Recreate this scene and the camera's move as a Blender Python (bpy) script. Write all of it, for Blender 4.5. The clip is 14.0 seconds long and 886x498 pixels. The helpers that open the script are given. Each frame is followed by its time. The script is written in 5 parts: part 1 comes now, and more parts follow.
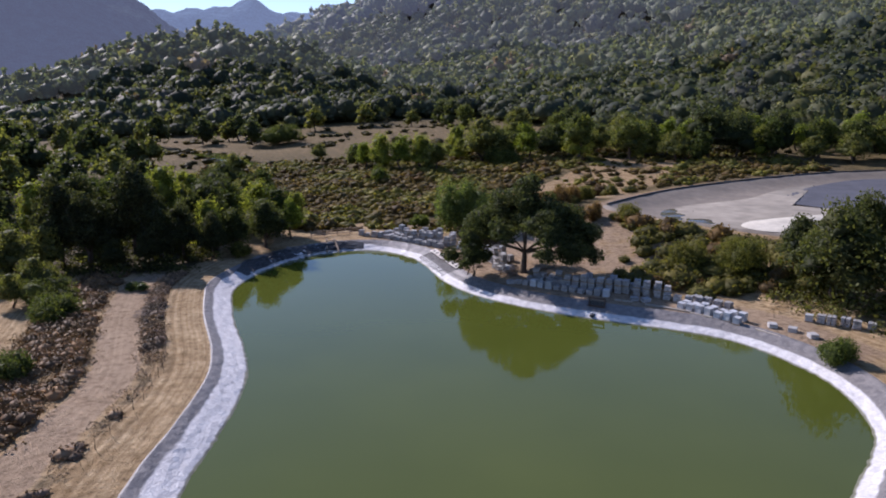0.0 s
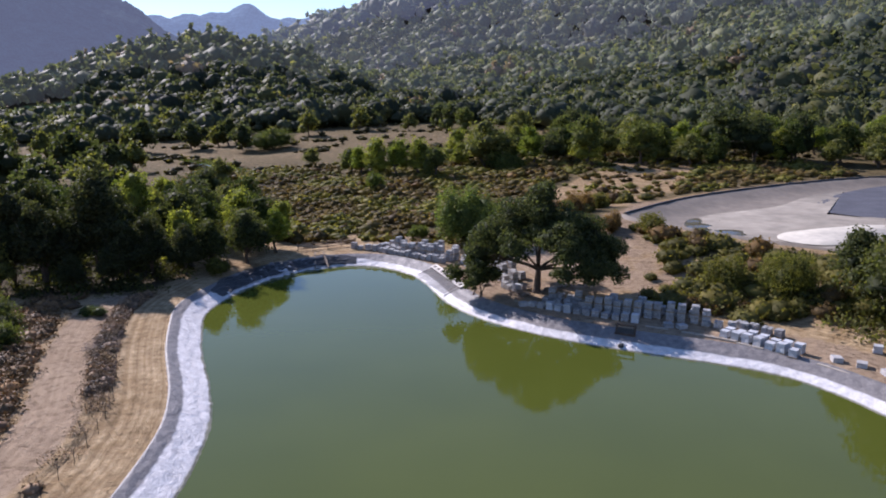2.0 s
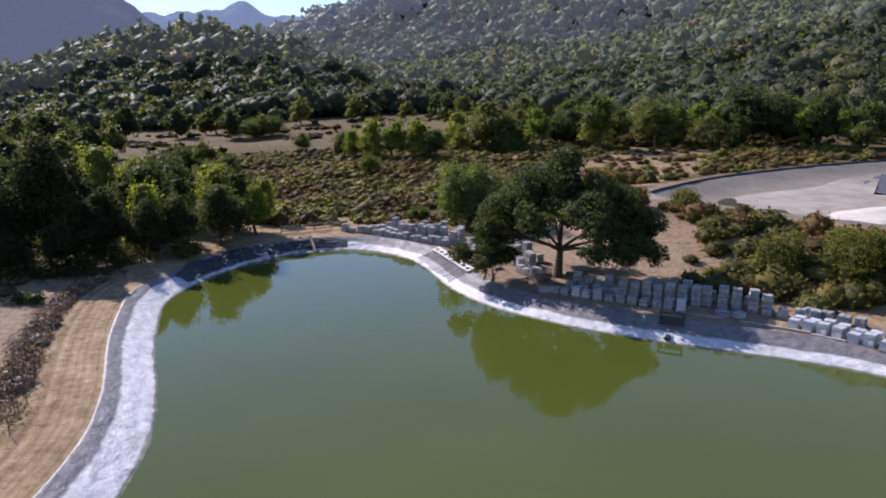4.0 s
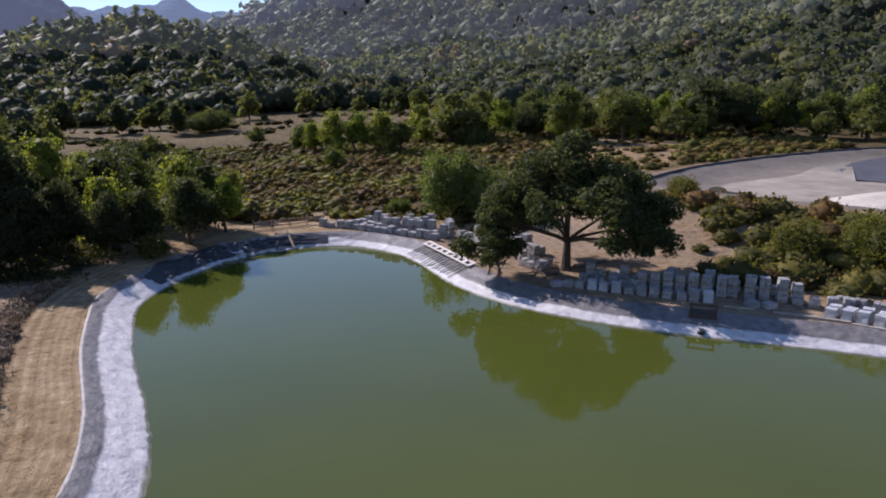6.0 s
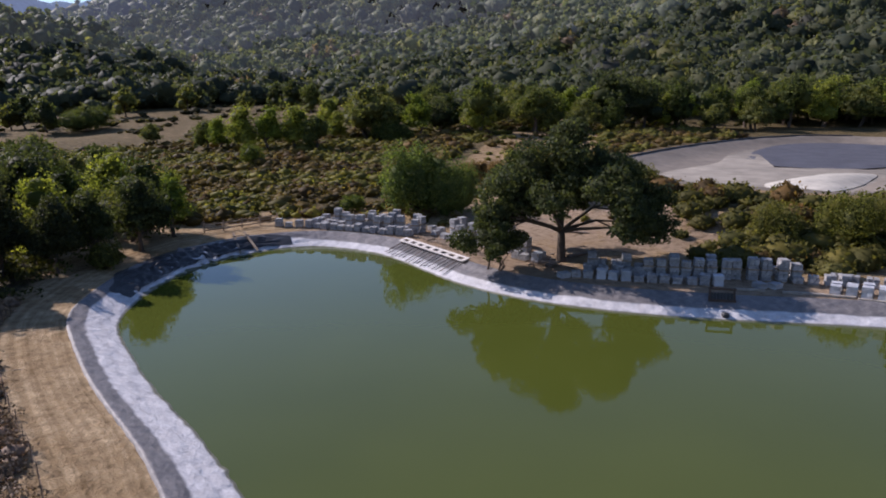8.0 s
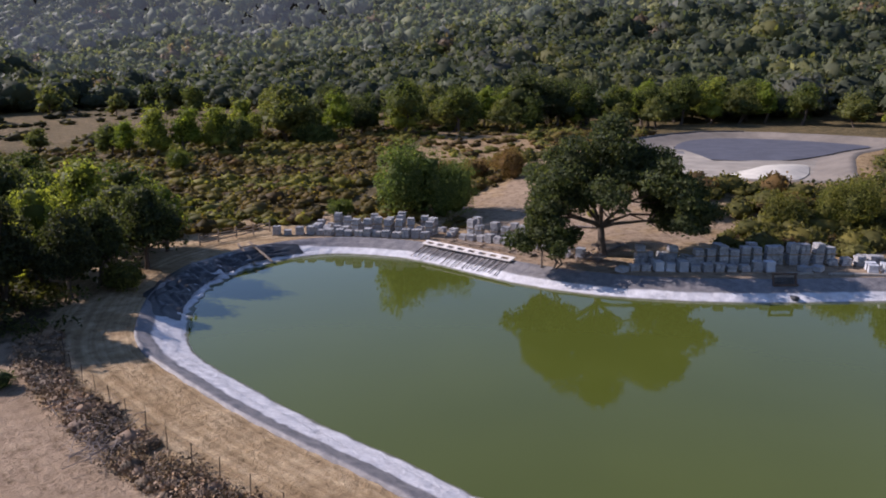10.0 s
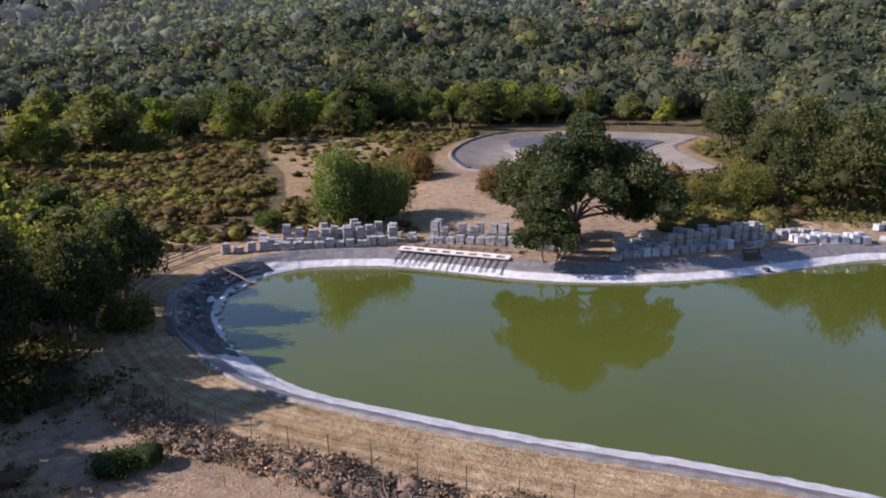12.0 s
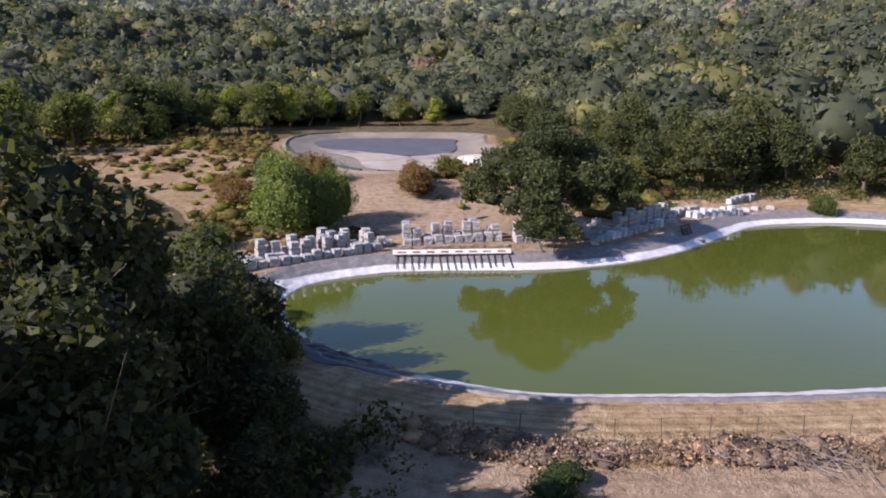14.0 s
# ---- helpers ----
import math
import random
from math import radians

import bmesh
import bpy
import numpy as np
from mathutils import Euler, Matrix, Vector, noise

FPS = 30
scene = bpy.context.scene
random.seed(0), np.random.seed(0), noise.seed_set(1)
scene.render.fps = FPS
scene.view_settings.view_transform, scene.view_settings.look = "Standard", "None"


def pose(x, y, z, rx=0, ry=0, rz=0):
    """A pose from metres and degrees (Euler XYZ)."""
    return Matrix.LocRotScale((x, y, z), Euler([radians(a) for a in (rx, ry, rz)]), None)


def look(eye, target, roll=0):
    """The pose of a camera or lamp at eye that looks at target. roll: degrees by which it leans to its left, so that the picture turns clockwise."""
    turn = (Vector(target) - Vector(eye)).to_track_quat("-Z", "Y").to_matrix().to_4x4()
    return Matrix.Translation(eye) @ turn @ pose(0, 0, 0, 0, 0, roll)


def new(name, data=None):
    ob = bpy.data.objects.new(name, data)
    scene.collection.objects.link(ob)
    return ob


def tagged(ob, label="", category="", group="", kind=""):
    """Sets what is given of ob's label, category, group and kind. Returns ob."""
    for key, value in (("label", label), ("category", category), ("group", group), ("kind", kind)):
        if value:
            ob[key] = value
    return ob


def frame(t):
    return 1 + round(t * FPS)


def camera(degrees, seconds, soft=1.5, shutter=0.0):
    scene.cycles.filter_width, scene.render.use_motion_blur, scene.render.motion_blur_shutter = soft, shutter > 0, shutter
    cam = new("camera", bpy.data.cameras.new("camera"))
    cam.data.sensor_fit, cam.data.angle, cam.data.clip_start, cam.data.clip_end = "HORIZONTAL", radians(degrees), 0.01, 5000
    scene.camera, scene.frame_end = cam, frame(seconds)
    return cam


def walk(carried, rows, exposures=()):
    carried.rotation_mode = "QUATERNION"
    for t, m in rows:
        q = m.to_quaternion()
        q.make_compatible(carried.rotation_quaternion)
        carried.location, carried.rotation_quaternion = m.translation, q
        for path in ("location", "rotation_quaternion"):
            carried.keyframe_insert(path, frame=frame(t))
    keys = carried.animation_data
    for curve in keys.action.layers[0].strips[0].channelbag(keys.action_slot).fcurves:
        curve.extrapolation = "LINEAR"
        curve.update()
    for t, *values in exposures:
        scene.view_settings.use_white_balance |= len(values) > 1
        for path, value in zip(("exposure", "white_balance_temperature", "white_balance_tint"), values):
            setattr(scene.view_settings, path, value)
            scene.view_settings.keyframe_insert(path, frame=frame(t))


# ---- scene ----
cam = camera(63.7, 14.0, 1.9)
METRES, EYE, TILT, LEAN, TURN = 120.0, 27.8, -13.2, 0.0, 0.0
ROWS = [
    (0.0, 0.0, 0.0, 0.0, 0.0, 0.0, -0.0),
    (0.5, -0.0011, 0.0291, 0.0067, -0.04, 0.3, -0.0),
    (1.0, -0.0029, 0.0549, 0.0112, -0.1, 0.43, 0.04),
    (1.5, -0.0039, 0.0783, 0.0139, -0.18, 0.46, 0.08),
    (2.0, -0.0053, 0.1025, 0.0119, -0.21, 0.45, 0.12),
    (2.5, -0.0055, 0.1319, 0.0057, -0.26, 0.45, 0.12),
    (3.0, -0.0065, 0.164, -0.0001, -0.32, 0.45, 0.1),
    (5.5, -0.0421, 0.2574, -0.011, -2.88, 0.31, 0.68),
    (6.0, -0.0592, 0.2654, -0.0107, -5.05, 0.23, 1.21),
    (6.5, -0.0791, 0.2732, -0.0102, -7.82, 0.13, 1.87),
    (7.0, -0.1024, 0.2826, -0.0098, -10.2, 0.0, 2.43),
    (7.5, -0.1272, 0.2947, -0.0091, -13.0, -0.24, 3.04),
    (10.0, -0.2911, 0.3848, 0.0042, -27.22, -1.2, 6.15),
    (10.5, -0.3275, 0.4107, 0.0082, -32.67, -1.8, 7.26),
    (11.0, -0.3643, 0.4415, 0.0139, -37.92, -2.53, 8.26),
    (11.5, -0.4006, 0.4766, 0.0209, -42.27, -3.0, 9.03),
    (12.0, -0.4382, 0.5168, 0.0305, -47.71, -3.68, 9.95),
    (12.5, -0.4768, 0.5632, 0.0412, -53.48, -4.58, 10.83),
    (13.0, -0.5083, 0.6165, 0.0533, -60.05, -5.9, 11.7),
    (13.5, -0.535, 0.672, 0.0654, -66.56, -7.19, 12.31),
    (14.0, -0.5572, 0.7296, 0.0778, -72.81, -8.45, 12.81),
]
walk(cam, [(t, pose(0, 0, EYE, TILT, LEAN, TURN) @ pose(METRES * x, METRES * y, METRES * z, 90 + pitch, roll, yaw)) for t, x, y, z, yaw, pitch, roll in ROWS],
     [(0.0, 0.32, 6200, 24), (1.0, 0.52, 6200, 24), (3.0, 0.57, 6200, 24), (5.5, 0.32, 6300, 24), (7.5, 0.17, 6350, 24), (10.0, 0.38, 6400, 25), (12.5, 0.63, 6450, 26), (14.0, 0.78, 6450, 26)])

# ---- world, sun and exposure ----
SUN_AZIMUTH, SUN_HEIGHT = radians(-42), radians(32.5)
world = bpy.data.worlds.new("world")
scene.world = world
world.use_nodes = True
sky = world.node_tree.nodes.new("ShaderNodeTexSky")
sky.sky_type, sky.sun_disc, sky.sun_elevation, sky.sun_rotation = "NISHITA", False, SUN_HEIGHT, SUN_AZIMUTH
sky.air_density, sky.dust_density, sky.ozone_density = 1.0, 0.0, 4.0
world.node_tree.links.new(sky.outputs[0], world.node_tree.nodes["Background"].inputs[0])
world.node_tree.nodes["Background"].inputs[1].default_value = 0.108
to_sun = Vector((math.sin(SUN_AZIMUTH) * math.cos(SUN_HEIGHT), math.cos(SUN_AZIMUTH) * math.cos(SUN_HEIGHT), math.sin(SUN_HEIGHT)))
sun_data = bpy.data.lights.new("sun", "SUN")
sun_data.energy, sun_data.angle, sun_data.color = 4.9, radians(0.5), (1.0, 0.96, 0.91)
sun = new("sun", sun_data)
sun.matrix_world = look(to_sun * 100, (0, 0, 0))
scene.view_settings.exposure = 0.0


# ---- materials ----
class Nodes:
    """A short way to write node materials."""

    def __init__(self, name):
        self.mat = bpy.data.materials.new(name)
        self.mat.use_nodes = True
        self.tree = self.mat.node_tree
        self.bsdf = self.tree.nodes["Principled BSDF"]
        self.out = self.tree.nodes["Material Output"]

    def add(self, kind, **values):
        node = self.tree.nodes.new(kind)
        for key, value in values.items():
            node.inputs[key.replace("_", " ")].default_value = value
        return node

    def join(self, a, b):
        self.tree.links.new(a, b)

    def place(self):
        return self.add("ShaderNodeTexCoord").outputs["Object"]

    def noise(self, scale, detail=4.0, rough=0.6, at=None, stretch=None):
        n = self.add("ShaderNodeTexNoise", Scale=scale, Detail=detail, Roughness=rough)
        src = at or self.place()
        if stretch:
            m = self.add("ShaderNodeMapping", Scale=stretch)
            self.join(src, m.inputs[0])
            src = m.outputs[0]
        self.join(src, n.inputs["Vector"])
        return n.outputs["Fac"]

    def ramp(self, fac, stops):
        r = self.add("ShaderNodeValToRGB")
        while len(r.color_ramp.elements) < len(stops):
            r.color_ramp.elements.new(0.5)
        for e, (pos, col) in zip(r.color_ramp.elements, stops):
            e.position, e.color = pos, (*col, 1) if len(col) == 3 else col
        self.join(fac, r.inputs[0])
        return r.outputs[0]

    def mix(self, fac, a, b, how="MIX"):
        m = self.tree.nodes.new("ShaderNodeMix")
        m.data_type, m.blend_type = "RGBA", how
        for value, slot in ((fac, m.inputs[0]), (a, m.inputs[6]), (b, m.inputs[7])):
            if hasattr(value, "is_linked"):
                self.join(value, slot)
            elif isinstance(value, (int, float)):
                slot.default_value = value
            else:
                slot.default_value = (*value, 1)
        return m.outputs[2]

    def math(self, how, a, b=0.0, clamp=False):
        m = self.tree.nodes.new("ShaderNodeMath")
        m.operation, m.use_clamp = how, clamp
        for value, slot in ((a, m.inputs[0]), (b, m.inputs[1])):
            if hasattr(value, "is_linked"):
                self.join(value, slot)
            else:
                slot.default_value = value
        return m.outputs[0]

    def bump(self, fac, strength, distance):
        b = self.add("ShaderNodeBump", Strength=strength, Distance=distance)
        self.join(fac, b.inputs["Height"])
        self.join(b.outputs[0], self.bsdf.inputs["Normal"])

    def colour(self, col):
        self.join(col, self.bsdf.inputs["Base Color"])

    def gloss(self, rough, specular=0.5, metal=0.0):
        self.bsdf.inputs["Roughness"].default_value = rough
        self.bsdf.inputs["Specular IOR Level"].default_value = specular
        self.bsdf.inputs["Metallic"].default_value = metal


def plain(name, colour, rough=0.7, spread=0.35, grain=6.0, metal=0.0, specular=0.4, relief=0.02):
    """A worn surface of one colour: large stains, fine grain, a little relief."""
    n = Nodes(name)
    big, fine = n.noise(grain * 0.15, 3), n.noise(grain, 5)
    rnd = n.add("ShaderNodeObjectInfo").outputs["Random"]
    c = n.mix(1.0, colour, n.ramp(big, [(0.3, (1 - spread,) * 3), (0.7, (1 + spread * 0.4,) * 3)]), "MULTIPLY")
    c = n.mix(1.0, c, n.ramp(fine, [(0.3, (1 - spread * 0.6,) * 3), (0.7, (1.1,) * 3)]), "MULTIPLY")
    c = n.mix(1.0, c, n.ramp(rnd, [(0.0, (0.82,) * 3), (1.0, (1.12,) * 3)]), "MULTIPLY")
    n.colour(c)
    n.gloss(rough, specular, metal)
    n.bump(fine, 0.5, relief)
    return n.mat


def foliage(name, through_light=0.3, airlight=None, spread=1.0, shine=0.12):
    """Leaves: the plant's own tint, each clump a little different, light coming through; airlight paints haze as
    emission.
    """
    n = Nodes(name)
    tint = n.add("ShaderNodeVertexColor")
    tint.layer_name = "tint"
    island = n.add("ShaderNodeNewGeometry").outputs["Random Per Island"]
    c = n.mix(1.0, tint.outputs[0], n.ramp(island, [(0.0, (1 - 0.45 * spread, 1 - 0.4 * spread, 1 - 0.45 * spread)), (0.6, (1.0, 1.0, 1.0)), (1.0, (1 + 0.5 * spread, 1 + 0.4 * spread, 1 + 0.1 * spread))]), "MULTIPLY")
    patch = n.noise(0.22, 3)
    c = n.mix(1.0, c, n.ramp(patch, [(0.3, (0.75, 0.8, 0.8)), (0.7, (1.25, 1.2, 1.05))]), "MULTIPLY")
    n.colour(c)
    n.gloss(0.65, shine)
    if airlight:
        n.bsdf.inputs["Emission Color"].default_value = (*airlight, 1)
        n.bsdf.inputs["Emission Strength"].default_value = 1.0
    tr = n.add("ShaderNodeBsdfTranslucent")
    n.join(n.mix(1.0, c, (1.25, 1.3, 0.6), "MULTIPLY"), tr.inputs[0])
    m = n.add("ShaderNodeMixShader", Fac=through_light)
    n.join(n.bsdf.outputs[0], m.inputs[1])
    n.join(tr.outputs[0], m.inputs[2])
    n.join(m.outputs[0], n.out.inputs[0])
    return n.mat


def ground_material():
    n = Nodes("dry_ground")
    zone = n.add("ShaderNodeVertexColor")
    zone.layer_name = "zone"
    parts = n.add("ShaderNodeSeparateColor")
    n.join(zone.outputs[0], parts.inputs[0])
    wide, mid, fine, grit = n.noise(0.05, 4), n.noise(0.45, 5), n.noise(3.0, 6, 0.7), n.noise(11, 4, 0.7)
    straw = n.mix(n.ramp(mid, [(0.35, (0, 0, 0)), (0.65, (1, 1, 1))]), (0.37, 0.262, 0.148), (0.60, 0.462, 0.295))
    ruts = n.add("ShaderNodeTexNoise", Scale=1.0, Detail=3.0)
    ruts.noise_dimensions = "1D"
    n.join(n.math("ADD", n.math("MULTIPLY", zone.outputs[1], 60.0), n.math("MULTIPLY", mid, 1.2)), ruts.inputs["W"])
    lines = n.ramp(ruts.outputs[0], [(0.36, (0.72, 0.68, 0.62)), (0.64, (1.12, 1.11, 1.08))])
    straw = n.mix(1.0, straw, lines, "MULTIPLY")
    straw = n.mix(n.ramp(fine, [(0.42, (0, 0, 0)), (0.7, (1, 1, 1))]), straw, (0.27, 0.185, 0.10))
    dirt = n.mix(n.ramp(wide, [(0.4, (0, 0, 0)), (0.6, (1, 1, 1))]), (0.36, 0.262, 0.172), (0.45, 0.34, 0.235))
    dirt = n.mix(n.ramp(fine, [(0.35, (0, 0, 0)), (0.75, (1, 1, 1))]), dirt, (0.30, 0.22, 0.155))
    herb = n.mix(n.ramp(mid, [(0.4, (0, 0, 0)), (0.6, (1, 1, 1))]), (0.095, 0.076, 0.036), (0.165, 0.122, 0.060))
    litter = n.mix(n.ramp(fine, [(0.4, (0, 0, 0)), (0.65, (1, 1, 1))]), (0.055, 0.045, 0.025), (0.10, 0.075, 0.045))

    def edge(channel):
        soft = n.math("ADD", channel, n.math("MULTIPLY", n.math("SUBTRACT", mid, 0.5), 1.1))
        return n.ramp(soft, [(0.38, (0, 0, 0)), (0.62, (1, 1, 1))])

    dirt = n.mix(0.35, dirt, n.mix(1.0, dirt, lines, "MULTIPLY"))
    c = n.mix(edge(parts.outputs[2]), n.mix(edge(parts.outputs[1]), n.mix(edge(parts.outputs[0]), straw, dirt), herb), litter)
    c = n.mix(1.0, c, n.ramp(grit, [(0.3, (0.72,) * 3), (0.7, (1.15,) * 3)]), "MULTIPLY")
    tuft = n.noise(1.5, 6, 0.72)
    c = n.mix(1.0, c, n.ramp(tuft, [(0.34, (0.56, 0.53, 0.49)), (0.48, (0.98, 0.97, 0.96)), (0.66, (1.22, 1.21, 1.18))]), "MULTIPLY")
    n.colour(c)
    n.gloss(0.95, 0.1)
    n.bump(n.math("ADD", n.math("ADD", fine, tuft), n.math("MULTIPLY", grit, 0.5)), 0.9, 0.16)
    return n.mat


def water_material():
    n = Nodes("green_pond_water")
    c = n.mix(n.ramp(n.noise(0.03, 3), [(0.35, (0, 0, 0)), (0.65, (1, 1, 1))]), (0.068, 0.083, 0.014), (0.082, 0.098, 0.017))
    n.colour(c)
    n.gloss(0.035, 0.5)
    n.bsdf.inputs["IOR"].default_value = 1.36
    n.bump(n.math("ADD", n.noise(1.6, 3, 0.5), n.math("MULTIPLY", n.noise(0.25, 2), 1.5)), 0.06, 0.05)
    return n.mat


def liner_material():
    """Plastic pond liner: grey above, bleached pale below the old waterline, scuffed and streaked."""
    n = Nodes("pond_liner")
    pos = n.place()
    sep = n.add("ShaderNodeSeparateXYZ")
    n.join(pos, sep.inputs[0])
    uneven, fine, streak = n.noise(0.35, 4), n.noise(5, 5, 0.7), n.noise(1.4, 5, 0.65)
    old_line = n.math("MULTIPLY", n.math("DIVIDE", n.math("ADD", sep.outputs[0], 14.0), 4.0, True), 0.34)
    level = n.math("ADD", n.math("ADD", sep.outputs[2], n.math("SUBTRACT", old_line, 0.30)), n.math("MULTIPLY", n.math("SUBTRACT", uneven, 0.5), 0.22))
    pale = n.mix(n.ramp(streak, [(0.35, (0, 0, 0)), (0.7, (1, 1, 1))]), (0.74, 0.72, 0.71), (0.52, 0.50, 0.50))
    grey = n.mix(n.ramp(streak, [(0.35, (0, 0, 0)), (0.65, (1, 1, 1))]), (0.15, 0.14, 0.14), (0.25, 0.23, 0.22))
    c = n.mix(n.ramp(level, [(0.52, (0, 0, 0)), (0.60, (1, 1, 1))]), pale, grey)
    c = n.mix(n.ramp(sep.outputs[2], [(0.05, (1, 1, 1)), (0.11, (0, 0, 0))]), c, (0.17, 0.165, 0.11))
    c = n.mix(1.0, c, n.ramp(fine, [(0.3, (0.8,) * 3), (0.7, (1.1,) * 3)]), "MULTIPLY")
    n.colour(c)
    n.gloss(0.5, 0.35)
    n.bump(n.math("ADD", n.noise(0.9, 6, 0.65, None, (1.0, 1.0, 3.0)), n.math("MULTIPLY", fine, 0.15)), 0.7, 0.22)
    return n.mat


M_GROUND, M_WATER, M_LINER = ground_material(), water_material(), liner_material()
M_LEAF, M_WOOD_LEAF = foliage("leaves", 0.42), foliage("hillside_leaves", 0.35, None, 0.4, 0.12)
# Distant woods: haze painted in as a faint bluish emission.
M_HAZE_GLOW_WOODS = [foliage("haze_glow_woods", 0.3, (0.022, 0.025, 0.030), 0.35, 0.1), foliage("haze_glow_ridge_woods", 0.2, (0.043, 0.048, 0.064), 0.35, 0.1), foliage("haze_glow_far_woods", 0.2, (0.058, 0.067, 0.104), 0.4, 0.1)]
M_LAWN = plain("mown_lawn", (0.20, 0.25, 0.08), 0.95, 0.3, 0.5)
M_MUD = plain("brown_mud_water", (0.12, 0.095, 0.055), 0.12, 0.2, 1.0, relief=0.0)
M_TWIG = foliage("dry_twigs", 0.05)
M_BARK = plain("grey_brown_bark", (0.16, 0.12, 0.09), 0.95, 0.5, 3.0, relief=0.05)
M_STONE = plain("pale_grey_stone_blocks", (0.50, 0.485, 0.475), 0.8, 0.45, 4.0)
M_PALLET = plain("weathered_pallet_wood", (0.36, 0.27, 0.19), 0.9, 0.4, 5.0)
M_PLANK = plain("bleached_plank", (0.52, 0.45, 0.37), 0.85, 0.35, 4.0)
M_WHITE = plain("chalky_white_boards", (0.68, 0.62, 0.56), 0.7, 0.2, 3.0)
M_PIPE = plain("black_pipe", (0.05, 0.05, 0.05), 0.5, 0.3, 6.0)
M_STEEL = plain("rusty_steel", (0.13, 0.09, 0.07), 0.7, 0.4, 8.0, 0.4)
M_BASIN = plain("dusty_grey_liner", (0.225, 0.188, 0.148), 0.8, 0.3, 0.7, relief=0.04)
M_SAND = plain("pale_dry_sand", (0.60, 0.55, 0.46), 0.95, 0.25, 0.8, relief=0.05)
M_SILT = plain("tan_basin_silt", (0.36, 0.315, 0.255), 0.95, 0.45, 0.35, relief=0.05)
M_PANEL = plain("slate_grey_liner", (0.105, 0.105, 0.122), 0.75, 0.3, 1.5, relief=0.03)
M_BLACK = plain("black_liner_folds", (0.035, 0.035, 0.036), 0.45, 0.4, 3.0, relief=0.05)


# ---- mesh helpers ----
def mesh_of(name, verts, faces, material, tint=None, layer="tint", smooth=False):
    """A mesh from arrays of places and of faces (one array for each count of corners)."""
    me = bpy.data.meshes.new(name)
    verts = np.asarray(verts, np.float32)
    faces = [np.asarray(f, np.int32) for f in faces if len(f)]
    loops = np.concatenate([f.ravel() for f in faces])
    counts = np.concatenate([np.full(len(f), f.shape[1], np.int32) for f in faces])
    me.vertices.add(len(verts))
    me.vertices.foreach_set("co", verts.ravel())
    me.loops.add(len(loops))
    me.loops.foreach_set("vertex_index", loops)
    me.polygons.add(len(counts))
    me.polygons.foreach_set("loop_start", np.concatenate([[0], np.cumsum(counts)[:-1]]).astype(np.int32))
    me.update(calc_edges=True)
    if smooth:
        me.polygons.foreach_set("use_smooth", np.ones(len(counts), bool))
    if tint is not None:
        layer_data = me.color_attributes.new(layer, "FLOAT_COLOR", "POINT")
        rgba = np.ones((len(verts), 4), np.float32)
        rgba[:, : np.shape(tint)[1]] = tint
        layer_data.data.foreach_set("color", rgba.ravel())
    me.materials.append(material)
    return me


def under(name, data, parent=None, m=None, label=""):
    ob = new(name, data)
    ob.parent = parent
    if m is not None:
        ob.matrix_basis = m
    return tagged(ob, label)


def part(name, bm, material, parent=None, label=""):
    me = bpy.data.meshes.new(name)
    bm.to_mesh(me)
    bm.free()
    me.materials.append(material)
    return under(name, me, parent, None, label)


def box(bm, m, size, bevel=0.0):
    made = bmesh.ops.create_cube(bm, size=1, matrix=m @ Matrix.Diagonal((*size, 1)))
    if bevel:
        edges = list({e for v in made["verts"] for e in v.link_edges})
        bmesh.ops.bevel(bm, geom=edges, offset=bevel, segments=1, affect="EDGES")


def boxed(size, bevel=0.0):
    bm = bmesh.new()
    box(bm, Matrix(), size, bevel)
    return bm


def tubes(paths, sides=7):
    """Tapered limbs: each path is a list of (place, radius)."""
    verts, faces, start = [], [], 0
    for path in paths:
        pts = np.array([p for p, _ in path], float)
        ahead = np.gradient(pts, axis=0)
        for (p, r), a in zip(path, ahead):
            a = a / (np.linalg.norm(a) + 1e-9)
            u = np.cross(a, (0.31, 0.95, 0.05))
            u /= np.linalg.norm(u)
            v = np.cross(a, u)
            for k in range(sides):
                w = 6.2832 * k / sides
                verts.append(np.array(p) + r * (math.cos(w) * u + math.sin(w) * v))
        for i in range(len(path) - 1):
            for k in range(sides):
                a0, b0 = start + i * sides + k, start + i * sides + (k + 1) % sides
                faces.append((a0, b0, b0 + sides, a0 + sides))
        start += len(path) * sides
    return np.array(verts), [np.array(faces)]


def unit(v):
    return v / (np.linalg.norm(v, axis=-1, keepdims=True) + 1e-9)


def cards(places, outward, size, r, loose=0.6):
    """Small leafy clumps: bent four-cornered blades of uneven outline, facing roughly outward."""
    n = len(places)
    normal = unit(outward * 0.7 + r.normal(0, loose, (n, 3)))
    a = unit(np.cross(normal, r.normal(0, 1, (n, 3))))
    b = np.cross(normal, a)
    size = np.broadcast_to(size, (n,))[:, None]
    corner = []
    for sa, sb in ((1, 0.25), (0.1, 1), (-1, -0.2), (-0.15, -1)):
        corner.append(places + size * (a * (sa + r.uniform(-0.35, 0.35, (n, 1))) + b * (sb + r.uniform(-0.35, 0.35, (n, 1))) * 0.75
                                       + normal * r.uniform(-0.3, 0.3, (n, 1))))
    verts = np.stack(corner, 1).reshape(-1, 3)
    return verts, np.arange(n * 4).reshape(n, 4)


